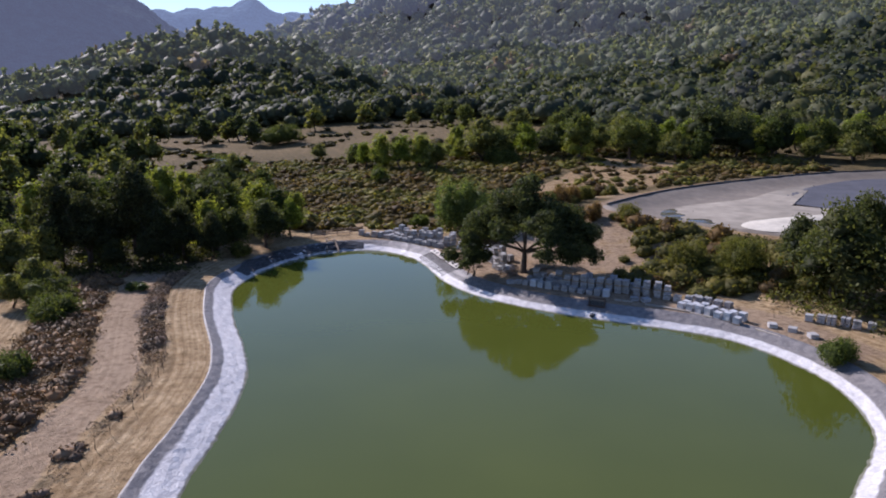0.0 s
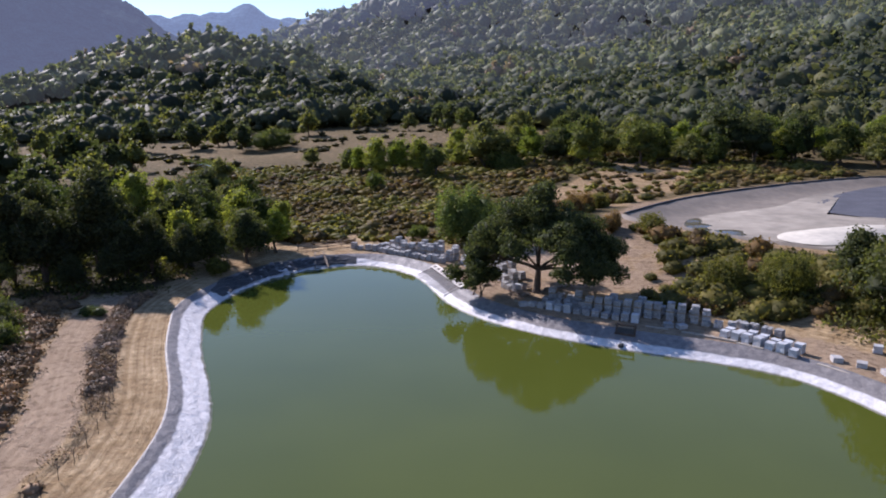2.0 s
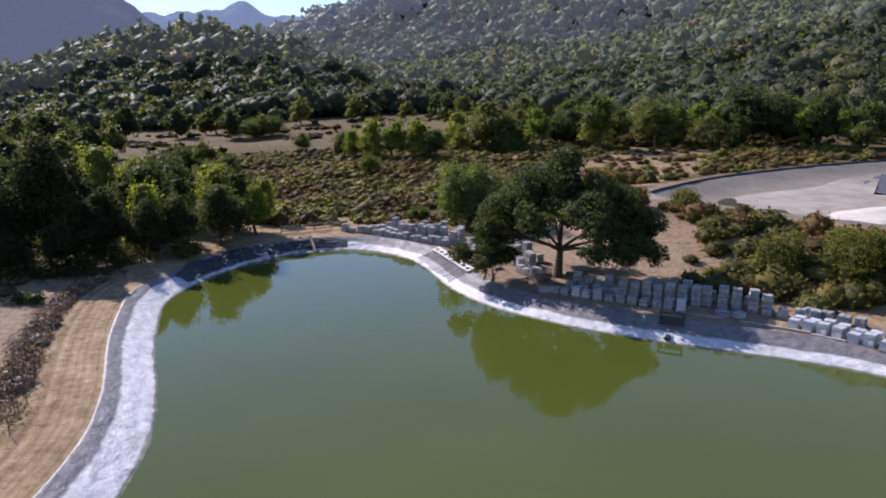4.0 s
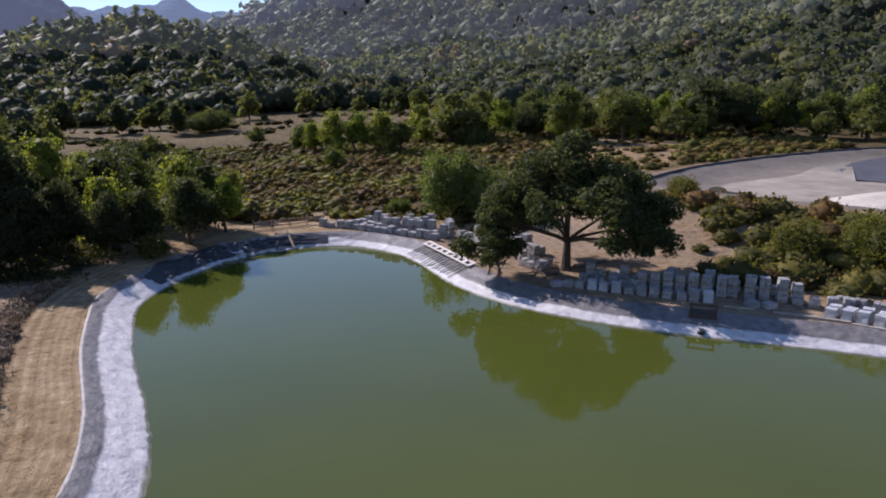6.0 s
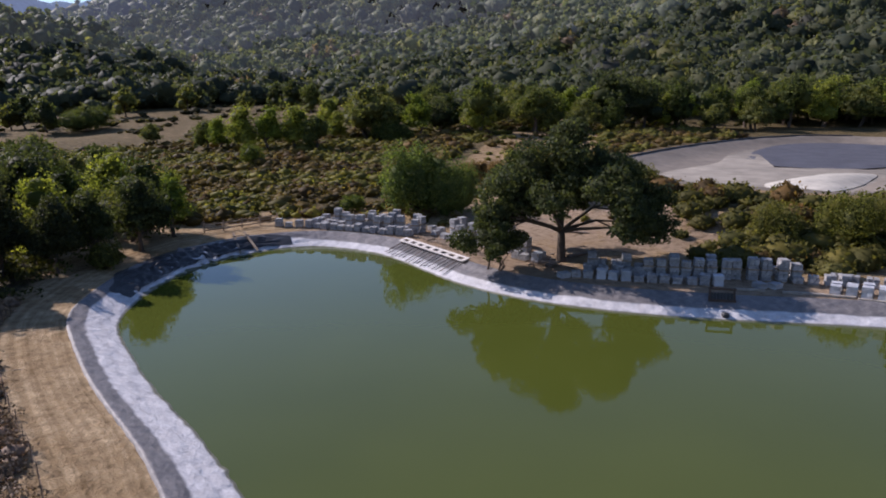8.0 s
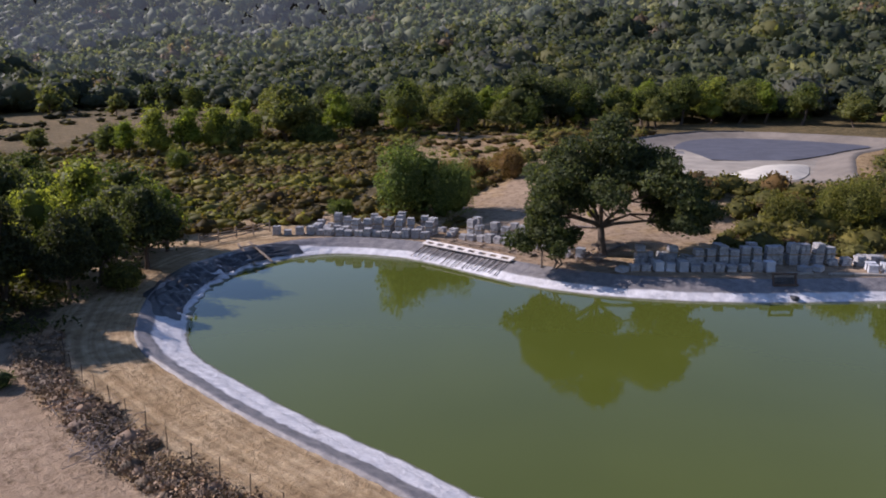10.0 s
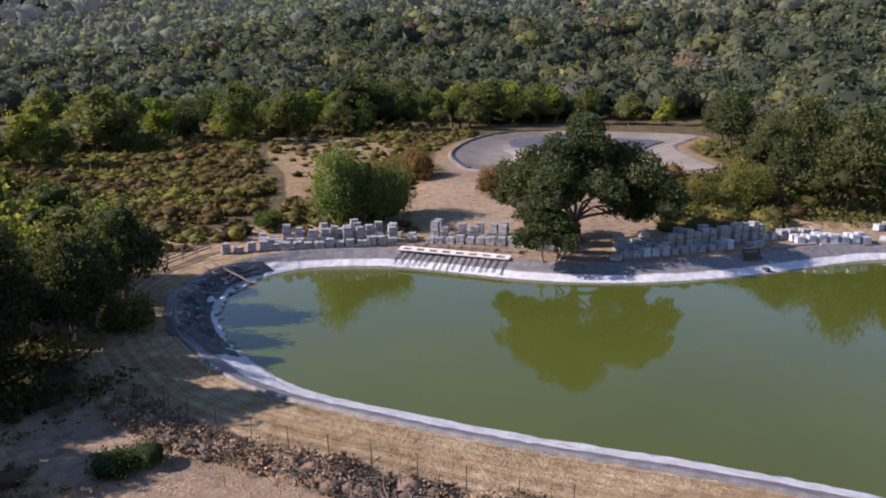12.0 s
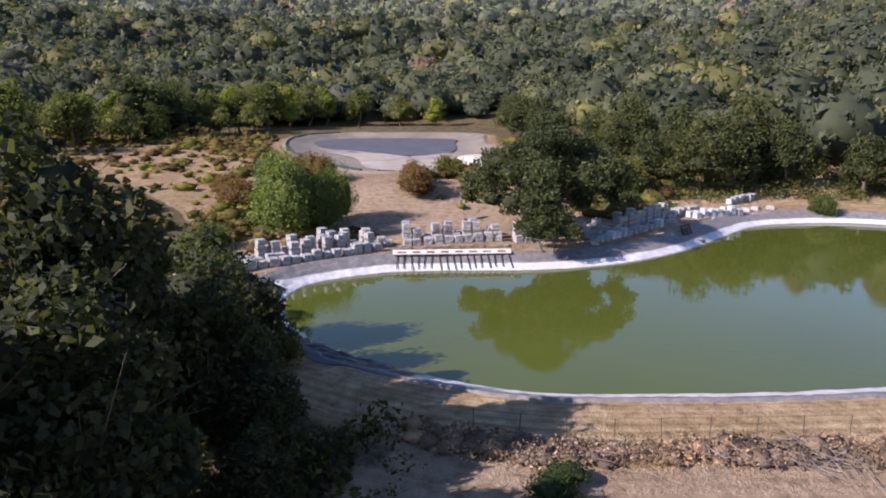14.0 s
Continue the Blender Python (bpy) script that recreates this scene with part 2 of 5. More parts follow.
def on_lobes(lobes, n, r, inner=0.62, flat=0.35):
    """Places near the skins of rounded lobes (x, y, z, rx, ry, rz)."""
    lobes = np.array(lobes, float)
    weight = (lobes[:, 3] * lobes[:, 4] + lobes[:, 4] * lobes[:, 5] + lobes[:, 3] * lobes[:, 5])
    pick = r.choice(len(lobes), n, p=weight / weight.sum())
    way = unit(r.normal(0, 1, (n, 3)))
    low = way[:, 2] < -flat
    way[low, 2] *= 0.4
    way = unit(way)
    bumpy = 1 + 0.16 * np.sin(5 * way[:, 0] + pick) * np.sin(6 * way[:, 1] + 2 * pick) + 0.10 * np.sin(11 * way[:, 2] + pick)
    far = (inner + (1.04 - inner) * np.sqrt(r.rand(n))) * bumpy
    L = lobes[pick]
    return L[:, :3] + way * L[:, 3:] * far[:, None], way


def clumped(lobes, r, count=5, share=0.5):
    """Each lobe broken into smaller clumps, with gaps between them."""
    out = []
    for x, y, z, a, b, c in lobes:
        for w in unit(r.normal(0, 1, (count, 3)) + np.array([0, 0, 0.25])):
            k = share * r.uniform(0.75, 1.25)
            out.append((x + w[0] * a * 0.72, y + w[1] * b * 0.72, z + w[2] * c * 0.72, a * k, b * k, c * k))
        out.append((x, y, z, a * 0.62, b * 0.62, c * 0.62))
    return out


def ico(subdivisions):
    bm = bmesh.new()
    bmesh.ops.create_icosphere(bm, subdivisions=subdivisions, radius=1)
    v = np.array([p.co[:] for p in bm.verts])
    f = np.array([[p.index for p in q.verts] for q in bm.faces])
    bm.free()
    return v, f


ICO = ico(1), ico(2)


def cores(lobes, share, r, fine=0):
    """The dense inner foliage of a crown: a knobbly mass in each lobe, tinted darker as inner shade."""
    v, f = ICO[fine]
    verts = [np.array(L[:3]) + v * np.array(L[3:]) * share * r.uniform(0.45, 1.3, (len(v), 1)) for L in lobes]
    return np.concatenate(verts), np.concatenate([f + k * len(v) for k in range(len(verts))])


def tree_meshes(lobes, n, leaf, tint, trunk_top, r, girth=0.3, stems=1, bark=None, dense=0.64, fine=0):
    """Meshes of a tree's trunk with limbs and of its crown."""
    lobes = np.array(lobes, float)
    p, way = on_lobes(clumped(lobes, r), n, r, 0.5)
    verts, quads = cards(p, way, leaf * r.uniform(0.6, 1.4, n), r)
    shade = np.repeat(np.array(tint)[None] * r.uniform(0.8, 1.2, (n, 1)), 4, 0)
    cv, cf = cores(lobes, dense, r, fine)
    # Cores get 0.7 of the tint: shade inside the crown, painted in.
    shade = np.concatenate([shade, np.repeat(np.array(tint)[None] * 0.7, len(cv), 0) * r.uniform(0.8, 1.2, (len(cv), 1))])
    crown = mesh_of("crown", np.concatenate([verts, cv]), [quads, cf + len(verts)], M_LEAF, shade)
    paths = []
    for s in range(stems):
        lean = np.array([r.normal(0, 0.25), r.normal(0, 0.25), 0]) * (1 + stems * 0.6)
        foot = np.array([r.normal(0, 0.15), r.normal(0, 0.15), -0.3]) * (0 if stems == 1 else 1.5) + np.array([0, 0, -0.3])
        fork = np.array([0, 0, trunk_top]) + lean
        g = girth / math.sqrt(stems)
        paths.append([(foot, g * 1.5), (foot * 0.6 + fork * 0.15 + np.array([0, 0, 0.1]), g * 1.05), ((foot + fork) / 2, g * 0.9), (fork, g * 0.75)])
        order = r.permutation(len(lobes))[: max(3, 9 // stems)]
        for k in order:
            end = lobes[k, :3] + r.normal(0, 0.2, 3) * lobes[k, 3:]
            mid = fork * 0.5 + end * 0.5 + np.array([0, 0, 0.08]) * np.linalg.norm(end - fork) + r.normal(0, 0.25, 3)
            paths.append([(fork - np.array([0, 0, 0.2]), g * 0.5), (fork * 0.7 + mid * 0.3, g * 0.38), (mid, g * 0.24), (mid * 0.4 + end * 0.6, g * 0.2), (end, g * 0.06)])
            for _ in range(3):
                tip = end + r.normal(0, 0.6, 3) * lobes[k, 3:]
                paths.append([(mid, g * 0.2), ((mid + tip) / 2 + r.normal(0, 0.2, 3), g * 0.11), (tip, g * 0.03)])
    tv, tf = tubes(paths, 6)
    return mesh_of("trunk", tv, tf, bark or M_BARK, smooth=True), crown


def random_lobes(height, width, r, count=8, low=0.25):
    """Rounded lobes that fill a broad crown."""
    out = []
    for k in range(count):
        a = 6.283 * (k / count + r.uniform(-0.06, 0.06))
        u = r.uniform(0.3, 1.0)
        level = low + (1 - low) * r.uniform(0.25, 0.75) * (1.1 - 0.5 * u)
        size = width * r.uniform(0.2, 0.3)
        out.append((math.cos(a) * u * (width / 2 - size), math.sin(a) * u * (width / 2 - size), level * height, size, size, size * r.uniform(0.7, 1.0)))
    out.append((0, 0, height * 0.55, width * 0.28, width * 0.28, height * 0.32))
    out.append((r.normal(0, 0.3), r.normal(0, 0.3), height * 0.8, width * 0.24, width * 0.24, height * 0.2))
    return out


def plant(name, meshes, x, y, label, category, turn=0.0, scale=1.0, group="", stretch=1.0, sink=0.0):
    """A tree or shrub of its own: an Empty at its base with trunk and crown."""
    z = float(land(x, y)[0]) - sink
    thing = tagged(new(name), label, category, group)
    thing.matrix_basis = pose(x, y, z, 0, 0, turn) @ Matrix.Diagonal((scale, scale, scale * stretch, 1))
    for key, me in zip(("trunk", "crown"), meshes):
        under(key, me, thing)
    return thing


# ---- plan of the land ----
SHORE = [(-17, 36), (-18.2, 45), (-18.1, 52), (-18.6, 62), (-20.6, 70), (-24.6, 80), (-27.2, 88), (-28.6, 94),
         (-27.9, 100), (-26.2, 106), (-23, 111.5), (-17.5, 116), (-11, 116.9), (-5.8, 113), (-3.2, 108.5), (0, 98.6),
         (4, 91.8), (10, 86.3), (18, 81.5), (27, 77.3), (32.2, 73.5), (35.6, 67), (36.6, 60), (34.8, 52.7),
         (31, 47.3), (25, 41), (14, 34), (0, 30), (-12, 31)]
BASIN = [(34, 134), (48, 148), (68, 162), (86, 172), (101, 178), (116, 180), (127, 172), (133, 152), (130, 136),
         (110, 130), (90, 124), (66, 109), (55, 102), (46, 107), (36, 118), (30, 127)]
FOOT = [(-260, 1100), (-120, 760), (-20, 520), (60, 300), (110, 225), (165, 192), (168, 140), (112, 112), (74, 88),
        (62, 45), (50, -60), (20, -400)]


def spline(points, steps, closed=True):
    """A smooth curve through the points of a plan."""
    p = np.array(points, float)
    n = len(p)
    out = []
    for i in range(n if closed else n - 1):
        a, b, c, d = (p[(i + k) % n] if closed else p[min(max(i + k, 0), n - 1)] for k in (-1, 0, 1, 2))
        for s in range(steps):
            u = s / steps
            out.append(0.5 * (2 * b + (c - a) * u + (2 * a - 5 * b + 4 * c - d) * u * u + (3 * b - a - 3 * c + d) * u ** 3))
    return np.array(out)


def offset_from(xy, line, closed=True):
    """Signed distance of points from a line: positive outside a closed one, or to its left-hand side."""
    best = np.full(len(xy), 1e9)
    sign = np.ones(len(xy))
    inside = np.zeros(len(xy), bool)
    n = len(line)
    for i in range(n if closed else n - 1):
        a, b = line[i], line[(i + 1) % n]
        ab = b - a
        ap = xy - a
        u = np.clip((ap @ ab) / (ab @ ab), 0, 1)
        dist = np.hypot(*(ap - u[:, None] * ab).T)
        near = dist < best
        best[near] = dist[near]
        if closed:
            if a[1] != b[1]:
                cross = (a[1] > xy[:, 1]) != (b[1] > xy[:, 1])
                inside ^= cross & (xy[:, 0] < a[0] + (xy[:, 1] - a[1]) * ab[0] / ab[1])
        else:
            side = ap[:, 0] * ab[1] - ap[:, 1] * ab[0]
            sign[near] = np.where(side[near] <= 0, 1.0, -1.0)
    return np.where(inside, -best, best) if closed else best * sign


def ease(a, b, v):
    u = np.clip((v - a) / (b - a), 0, 1)
    return u * u * (3 - 2 * u)


def waves(x, y, size, seed):
    """Smooth uneven ground, about -1 to 1, with features of that size."""
    r = np.random.RandomState(seed)
    total = np.zeros(np.shape(x))
    for k in range(7):
        a, ph = r.uniform(0, 6.283, 2)
        f = 6.283 / size * r.uniform(0.5, 1.7)
        total = total + np.sin(f * (x * np.cos(a) + y * np.sin(a)) + ph + 1.3 * np.sin(0.37 * f * (x * np.sin(a) - y * np.cos(a)) + 2 * ph))
    return total / 3.2


SHORE_LINE = spline(SHORE, 8)
BASIN_LINE = spline(BASIN, 5)
FOOT_LINE = spline(FOOT, 3, False)


def bump(x, y, cx, cy, sx, sy, height, turn=0.0):
    c, s = math.cos(math.radians(turn)), math.sin(math.radians(turn))
    u, v = (x - cx) * c + (y - cy) * s, -(x - cx) * s + (y - cy) * c
    return height * np.exp(-0.5 * ((u / sx) ** 2 + (v / sy) ** 2))


def hill_rise(x, y):
    """Height of the wooded hills over the valley floor."""
    xy = np.stack([x, y], 1)
    d = np.maximum(offset_from(xy, FOOT_LINE, False), 0)
    d = np.where(d > 500, 500 + 0.5 * (d - 500), d)
    rise = (d * 0.16 + 0.00013 * d * d) * (1 - ease(850, 1300, y))
    rise = rise * (1 - 0.24 * ease(-3, -13, np.degrees(np.arctan2(x, np.maximum(y, 1)))) * ease(450, 650, y))
    rise = rise * (1 + 0.16 * waves(x, y, 260, 3) * ease(30, 150, d)) + 3 * waves(x, y, 70, 4) * ease(20, 120, d)
    knoll = bump(x, y, -168, 560, 80, 85, 37) + bump(x, y, -92, 575, 50, 80, 6) + bump(x, y, -262, 600, 70, 90, 17)
    ridge = 168 * ease(-560, 0, x) * np.exp(-0.5 * ((y - 1350) / 260) ** 2)
    return rise + knoll * (1 + 0.1 * waves(x, y, 90, 5)) + ridge * (1 + 0.06 * waves(x, y, 200, 6))


def land(x, y, hills=True):
    """Height of the ground at places of the plan."""
    x, y = np.atleast_1d(np.asarray(x, float)), np.atleast_1d(np.asarray(y, float))
    xy = np.stack([x, y], 1)
    field = np.clip(1.1 + 0.05 * x + 0.03 * (y - 115), 0.75, 6.2)
    d = offset_from(xy, SHORE_LINE)
    z = 1.1 + (field - 1.1) * ease(5, 26, d)
    z = z + 0.10 * waves(x, y, 9, 1) * ease(4, 9, d) + 0.35 * waves(x, y, 45, 2) * ease(12, 50, d)
    b = offset_from(xy, BASIN_LINE)
    z = z + (5.55 - z) * ease(22, 2, b)
    z = np.where(b < 0, 5.55 - 1.9 * ease(0, 6, -b), z)
    z = np.where(d < 3.3, np.where(d < 0, np.maximum(-2.5, d * 0.4) - 0.25, d / 3.3 * 1.35 - 0.25), z)
    if hills:
        z = z + hill_rise(x, y)
    return z


# ---- ground ----
def spread(a, b, step, grow, far):
    """Grid lines: even between a and b, ever wider beyond."""
    mid = list(np.arange(a, b + 0.01, step))
    for sign, out in ((-1, []), (1, [])):
        s, v = step, mid[0] if sign < 0 else mid[-1]
        while abs(v) < far:
            s = min(s * grow, 120)
            v += sign * s
            out.append(v)
        mid = out[::-1] + mid if sign < 0 else mid + out
    return np.array(mid)


def between(v, lo, hi, soft):
    return ease(lo - soft, lo + soft, v) * (1 - ease(hi - soft, hi + soft, v))


ROAD_FIELD = spline([(44, 200), (31, 183.7), (18, 160), (5.6, 142.7), (-3, 135.5), (-9, 127)], 6, False)
TRACK = spline([(40, 141), (30, 133), (20, 124), (11, 115), (4, 110)], 6, False)


def bare_field(x, y):
    """The grazed ground east of the footpath."""
    east = x - np.interp(y, [127, 135.5, 142.7, 160, 183.7, 200], [-9, -3, 5.6, 18, 31, 44])
    return ease(-0.5, 2.5, east) * (1 - ease(26, 36, east)) * between(y, 138, 208, 4)


def zones(x, y):
    """How far the ground is bare dirt, low herbs and leaf litter."""
    xy = np.stack([x, y], 1)
    d = offset_from(xy, SHORE_LINE)
    west = (1 - ease(-20, -14, x)) * (1 - ease(96, 104, y))
    yard = ease(-16, -10, x) * ease(60, 70, y)
    dirt = between(d, 10.0, 14.5, 1.0) * west
    dirt = np.maximum(dirt, between(d, 3.0, 9.5, 1.5) * yard * 0.8)
    dirt = np.maximum(dirt, 1 - ease(0.5, 1.4, np.abs(offset_from(xy, ROAD_FIELD, False))))
    dirt = np.maximum(dirt, 0.75 * (1 - ease(2.5, 6.0, np.abs(offset_from(xy, TRACK, False)))))
    slope = between(x, 8, 34, 4) * between(y, 96, 130, 5)
    dirt = np.maximum(dirt, 0.62 * slope)
    bare = bare_field(x, y)
    herb = ease(14, 24, d) * (1 - 0.95 * slope) * (1 - 0.9 * bare) * ease(104, 122, y + 0.5 * x)
    herb = herb * (1 - 0.4 * ease(215, 260, y) * (1 - ease(330, 420, y)))
    wood = np.maximum(ease(1.0, 6.0, hill_rise(x, y)), ease(34, 40, -x) * ease(94, 104, y) * (1 - ease(190, 220, y)))
    lawn = 1 - ease(18, 34, np.hypot((x + 232) * 0.8, (y - 430) * 0.8))
    b = offset_from(xy, BASIN_LINE)
    wood, herb = wood * (1 - lawn) * ease(0, 8, b), herb * ease(0, 6, b)
    strip = between(d, 8.0, 10.0, 0.8) * west + between(d, 15.5, 21, 1.5) * west
    wood = np.maximum(wood, 0.45 * strip)
    return np.stack([dirt * (1 - lawn), herb, wood, np.clip(d / 30, 0, 1)], 1)


gx, gy = spread(-62, 62, 0.75, 1.06, 3200), spread(34, 150, 0.75, 1.06, 3200)
GX, GY = np.meshgrid(gx, gy)
flat_x, flat_y = GX.ravel(), GY.ravel()
cols, rows_n = len(gx), len(gy)
idx = np.arange(cols * rows_n).reshape(rows_n, cols)
quads = np.stack([idx[:-1, :-1], idx[:-1, 1:], idx[1:, 1:], idx[1:, :-1]], -1).reshape(-1, 4)
ground_z = land(flat_x, flat_y)
ground = new("ground", mesh_of("ground", np.stack([flat_x, flat_y, ground_z], 1), [quads], M_GROUND, zones(flat_x, flat_y), "zone", True))
tagged(ground, "dry straw-coloured earth with dirt tracks round the pond", "ground", kind="structure")

# ---- pond ----
fine_shore = spline(SHORE, 24)
tangent = np.roll(fine_shore, -1, 0) - np.roll(fine_shore, 1, 0)
outward = unit(np.stack([-tangent[:, 1], tangent[:, 0]], 1))


def pond_surface():
    """The water's sheet, a fan of rings so that it stays flat and even."""
    centre = np.array([4.0, 75.0])
    rings = [centre + (fine_shore + outward * 0.5 - centre) * s for s in (0.2, 0.5, 0.8, 1.0)]
    n = len(fine_shore)
    v = np.concatenate([[centre]] + rings)
    v = np.concatenate([v, np.zeros((len(v), 1))], 1)
    k = np.arange(n)
    nxt = (k + 1) % n
    tris = np.stack([np.zeros(n, int), 1 + nxt, 1 + k], 1)
    bands = [np.stack([1 + j * n + k, 1 + j * n + nxt, 1 + (j + 1) * n + nxt, 1 + (j + 1) * n + k], 1) for j in range(3)]
    return mesh_of("pond_water", v, [tris, np.concatenate(bands)], M_WATER)


pond = new("pond_water", pond_surface())
tagged(pond, "still murky green pond water reflecting trees and sky", "pond", kind="structure")


def liner_sheet():
    """The plastic lining from below the water up to the crest, rucked into folds."""
    steps = np.concatenate([np.linspace(-1.0, 3.1, 26), [3.2, 3.3, 3.4, 3.5]])
    s_along = np.cumsum(np.hypot(*(np.roll(fine_shore, -1, 0) - fine_shore).T))
    verts = []
    for j, w in enumerate(steps):
        xy = fine_shore + outward * w
        x, y = xy[:, 0], xy[:, 1]
        lift = (1.15 * w / 3.1 if w < 3.15 else {3.2: 1.19, 3.3: 1.2, 3.4: 1.16}.get(round(float(w), 2), 0.95)) + np.zeros(len(x))
        corner = np.exp(-((x + 24) ** 2 + (y - 112) ** 2) / 60.0)
        ruck = 0.022 + 0.16 * corner
        folds = np.sin(s_along * 1.9 + 3 * waves(x, y, 6, 21)) * waves(x, y, 3.0, 22) + 0.8 * waves(x, y, 1.6, 23)
        along = np.sin(w * 5 + 2.5 * waves(x, y, 8, 24)) * 0.7
        z = lift + ruck * (folds + along) * (0 if w > 3.2 else 1) + 0.03
        verts.append(np.stack([x, y, z], 1))
    n, m = len(fine_shore), len(steps)
    v = np.concatenate(verts)
    g = np.arange(n * m).reshape(m, n)
    nx = np.roll(g, -1, 1)
    f = np.stack([g[:-1], nx[:-1], nx[1:], g[1:]], -1).reshape(-1, 4)
    return mesh_of("pond_liner", v, [f], M_LINER, smooth=True)


tagged(new("pond_liner", liner_sheet()), "grey plastic pond liner, bleached white along the waterline", "pond liner", kind="structure")


# ---- the drained basin on the rise ----
def patch(name, outline, z, material, label, rise=0.0, seed=0, category="liner"):
    """A thin sheet with a rounded outline, laid on the basin's bed."""
    line = spline(outline, 8)
    c = line.mean(0)
    n, rings = len(line), 8
    v = [[*c, z + rise]]
    for j in range(1, rings + 1):
        u = j / rings
        p = c + (line - c) * u
        v += [[a, b, z + rise * (1 - u * u) + 0.06 * h * (u < 1)] for (a, b), h in zip(p, waves(p[:, 0], p[:, 1], 7, seed))]
    k = np.arange(n)
    nxt = (k + 1) % n
    f3 = np.stack([np.zeros(n, int), 1 + k, 1 + nxt], 1)
    f4 = np.concatenate([np.stack([1 + j * n + k, 1 + (j + 1) * n + k, 1 + (j + 1) * n + nxt, 1 + j * n + nxt], 1) for j in range(rings - 1)])
    me = mesh_of(name, np.array(v), [f3, f4], material, smooth=True)
    return tagged(new(name, me), label, category, kind="structure")


def basin_sheet():
    line = spline(BASIN, 12)
    t = np.roll(line, -1, 0) - np.roll(line, 1, 0)
    out = unit(np.stack([-t[:, 1], t[:, 0]], 1))
    if offset_from(line[:1] + out[:1] * 0.5, BASIN_LINE)[0] < 0:
        out = -out
    c = line.mean(0)
    verts, n = [], len(line)
    profile = [(1.0, 5.45), (0.3, 5.85), (-0.4, 5.78), (-2.0, 5.32), (-4.0, 4.8), (-6.0, 4.45)]
    for w, z in profile:
        p = line + out * w
        verts.append(np.stack([p[:, 0], p[:, 1], z + 0.05 * waves(p[:, 0], p[:, 1], 4, 31)], 1))
    inner = line - out * 6
    for u in (0.8, 0.55, 0.3, 0.05):
        p = c + (inner - c) * u
        verts.append(np.stack([p[:, 0], p[:, 1], 4.4 + 0.05 * waves(p[:, 0], p[:, 1], 6, 32)], 1))
    m = len(verts)
    g = np.arange(n * m).reshape(m, n)
    nx = np.roll(g, -1, 1)
    f = np.stack([g[:-1], g[1:], nx[1:], nx[:-1]], -1).reshape(-1, 4)
    return mesh_of("basin_liner", np.concatenate(verts), [f], M_BASIN, smooth=True)


def basin_rim():
    """The dark rolled edge of the lining round the basin."""
    line = spline(BASIN, 12)
    line = line[(line[:, 1] > 126 + 0.1 * line[:, 0]) & (line[:, 0] < 124)]
    line = line[np.argsort(line[:, 0])]
    pts = [((a, b, 5.86), 0.26) for a, b in line]
    tv, tf = tubes([pts], 6)
    return mesh_of("basin_rim", tv, tf, M_BLACK, smooth=True)


tagged(new("basin_rim", basin_rim()), "dark rolled edge of the basin lining", "rim", kind="structure")
tagged(new("basin_liner", basin_sheet()), "dusty grey lining of a drained basin", "basin", kind="structure")
patch("liner_panel", [(102, 173), (89, 165), (76, 153), (68, 141), (72, 133), (80, 130), (92, 132), (108, 137), (122, 141), (124, 154), (120, 168), (112, 174)], 4.62, M_PANEL,
      "slate-grey lining sheet on the basin bed", seed=41)
patch("silt_bank", [(44, 133), (42, 118), (52, 109), (66, 113), (84, 125), (78, 129), (70, 133), (67, 140), (76, 153), (86, 164), (74, 156), (62, 144)], 4.56, M_SILT, "tan dried silt on the basin bed", 0.15, 42, "silt")
patch("sand_bank", [(68, 125), (60, 122), (52, 119), (49, 114), (53, 110), (60, 112), (68, 117), (75, 123)], 4.7, M_SAND, "mound of pale dry sand on the basin bed", 0.8, 43, "sand")
patch("shallow_water", [(43, 132), (39, 126), (40, 120), (44, 117), (49, 121), (49, 127)], 4.57, M_MUD, "shallow brown puddle left in the basin", seed=0, category="puddle")
patch("marsh_water", [(-92, 262), (-84, 252), (-74, 240), (-62, 222), (-54, 208), (-48, 210), (-54, 224), (-66, 240), (-76, 256), (-84, 266)], 2.0, M_WATER,
      "thin channel of open water in the marsh", seed=0, category="marsh")


def lawn_sheet():
    """A mown meadow laid over the ground beyond the marsh."""
    u, v = np.meshgrid(np.linspace(-1, 1, 25), np.linspace(-1, 1, 41))
    x, y = -232 + 23 * u * (1 - 0.15 * v * v), 430 + 22 * v
    z = land(x.ravel(), y.ravel()) + 0.35
    g = np.arange(u.size).reshape(u.shape)
    f = np.stack([g[:-1, :-1], g[:-1, 1:], g[1:, 1:], g[1:, :-1]], -1).reshape(-1, 4)
    return mesh_of("lawn", np.stack([x.ravel(), y.ravel(), z], 1), [f], M_LAWN, smooth=True)


tagged(new("lawn", lawn_sheet()), "bright mown green meadow beyond the marsh", "meadow", kind="structure")


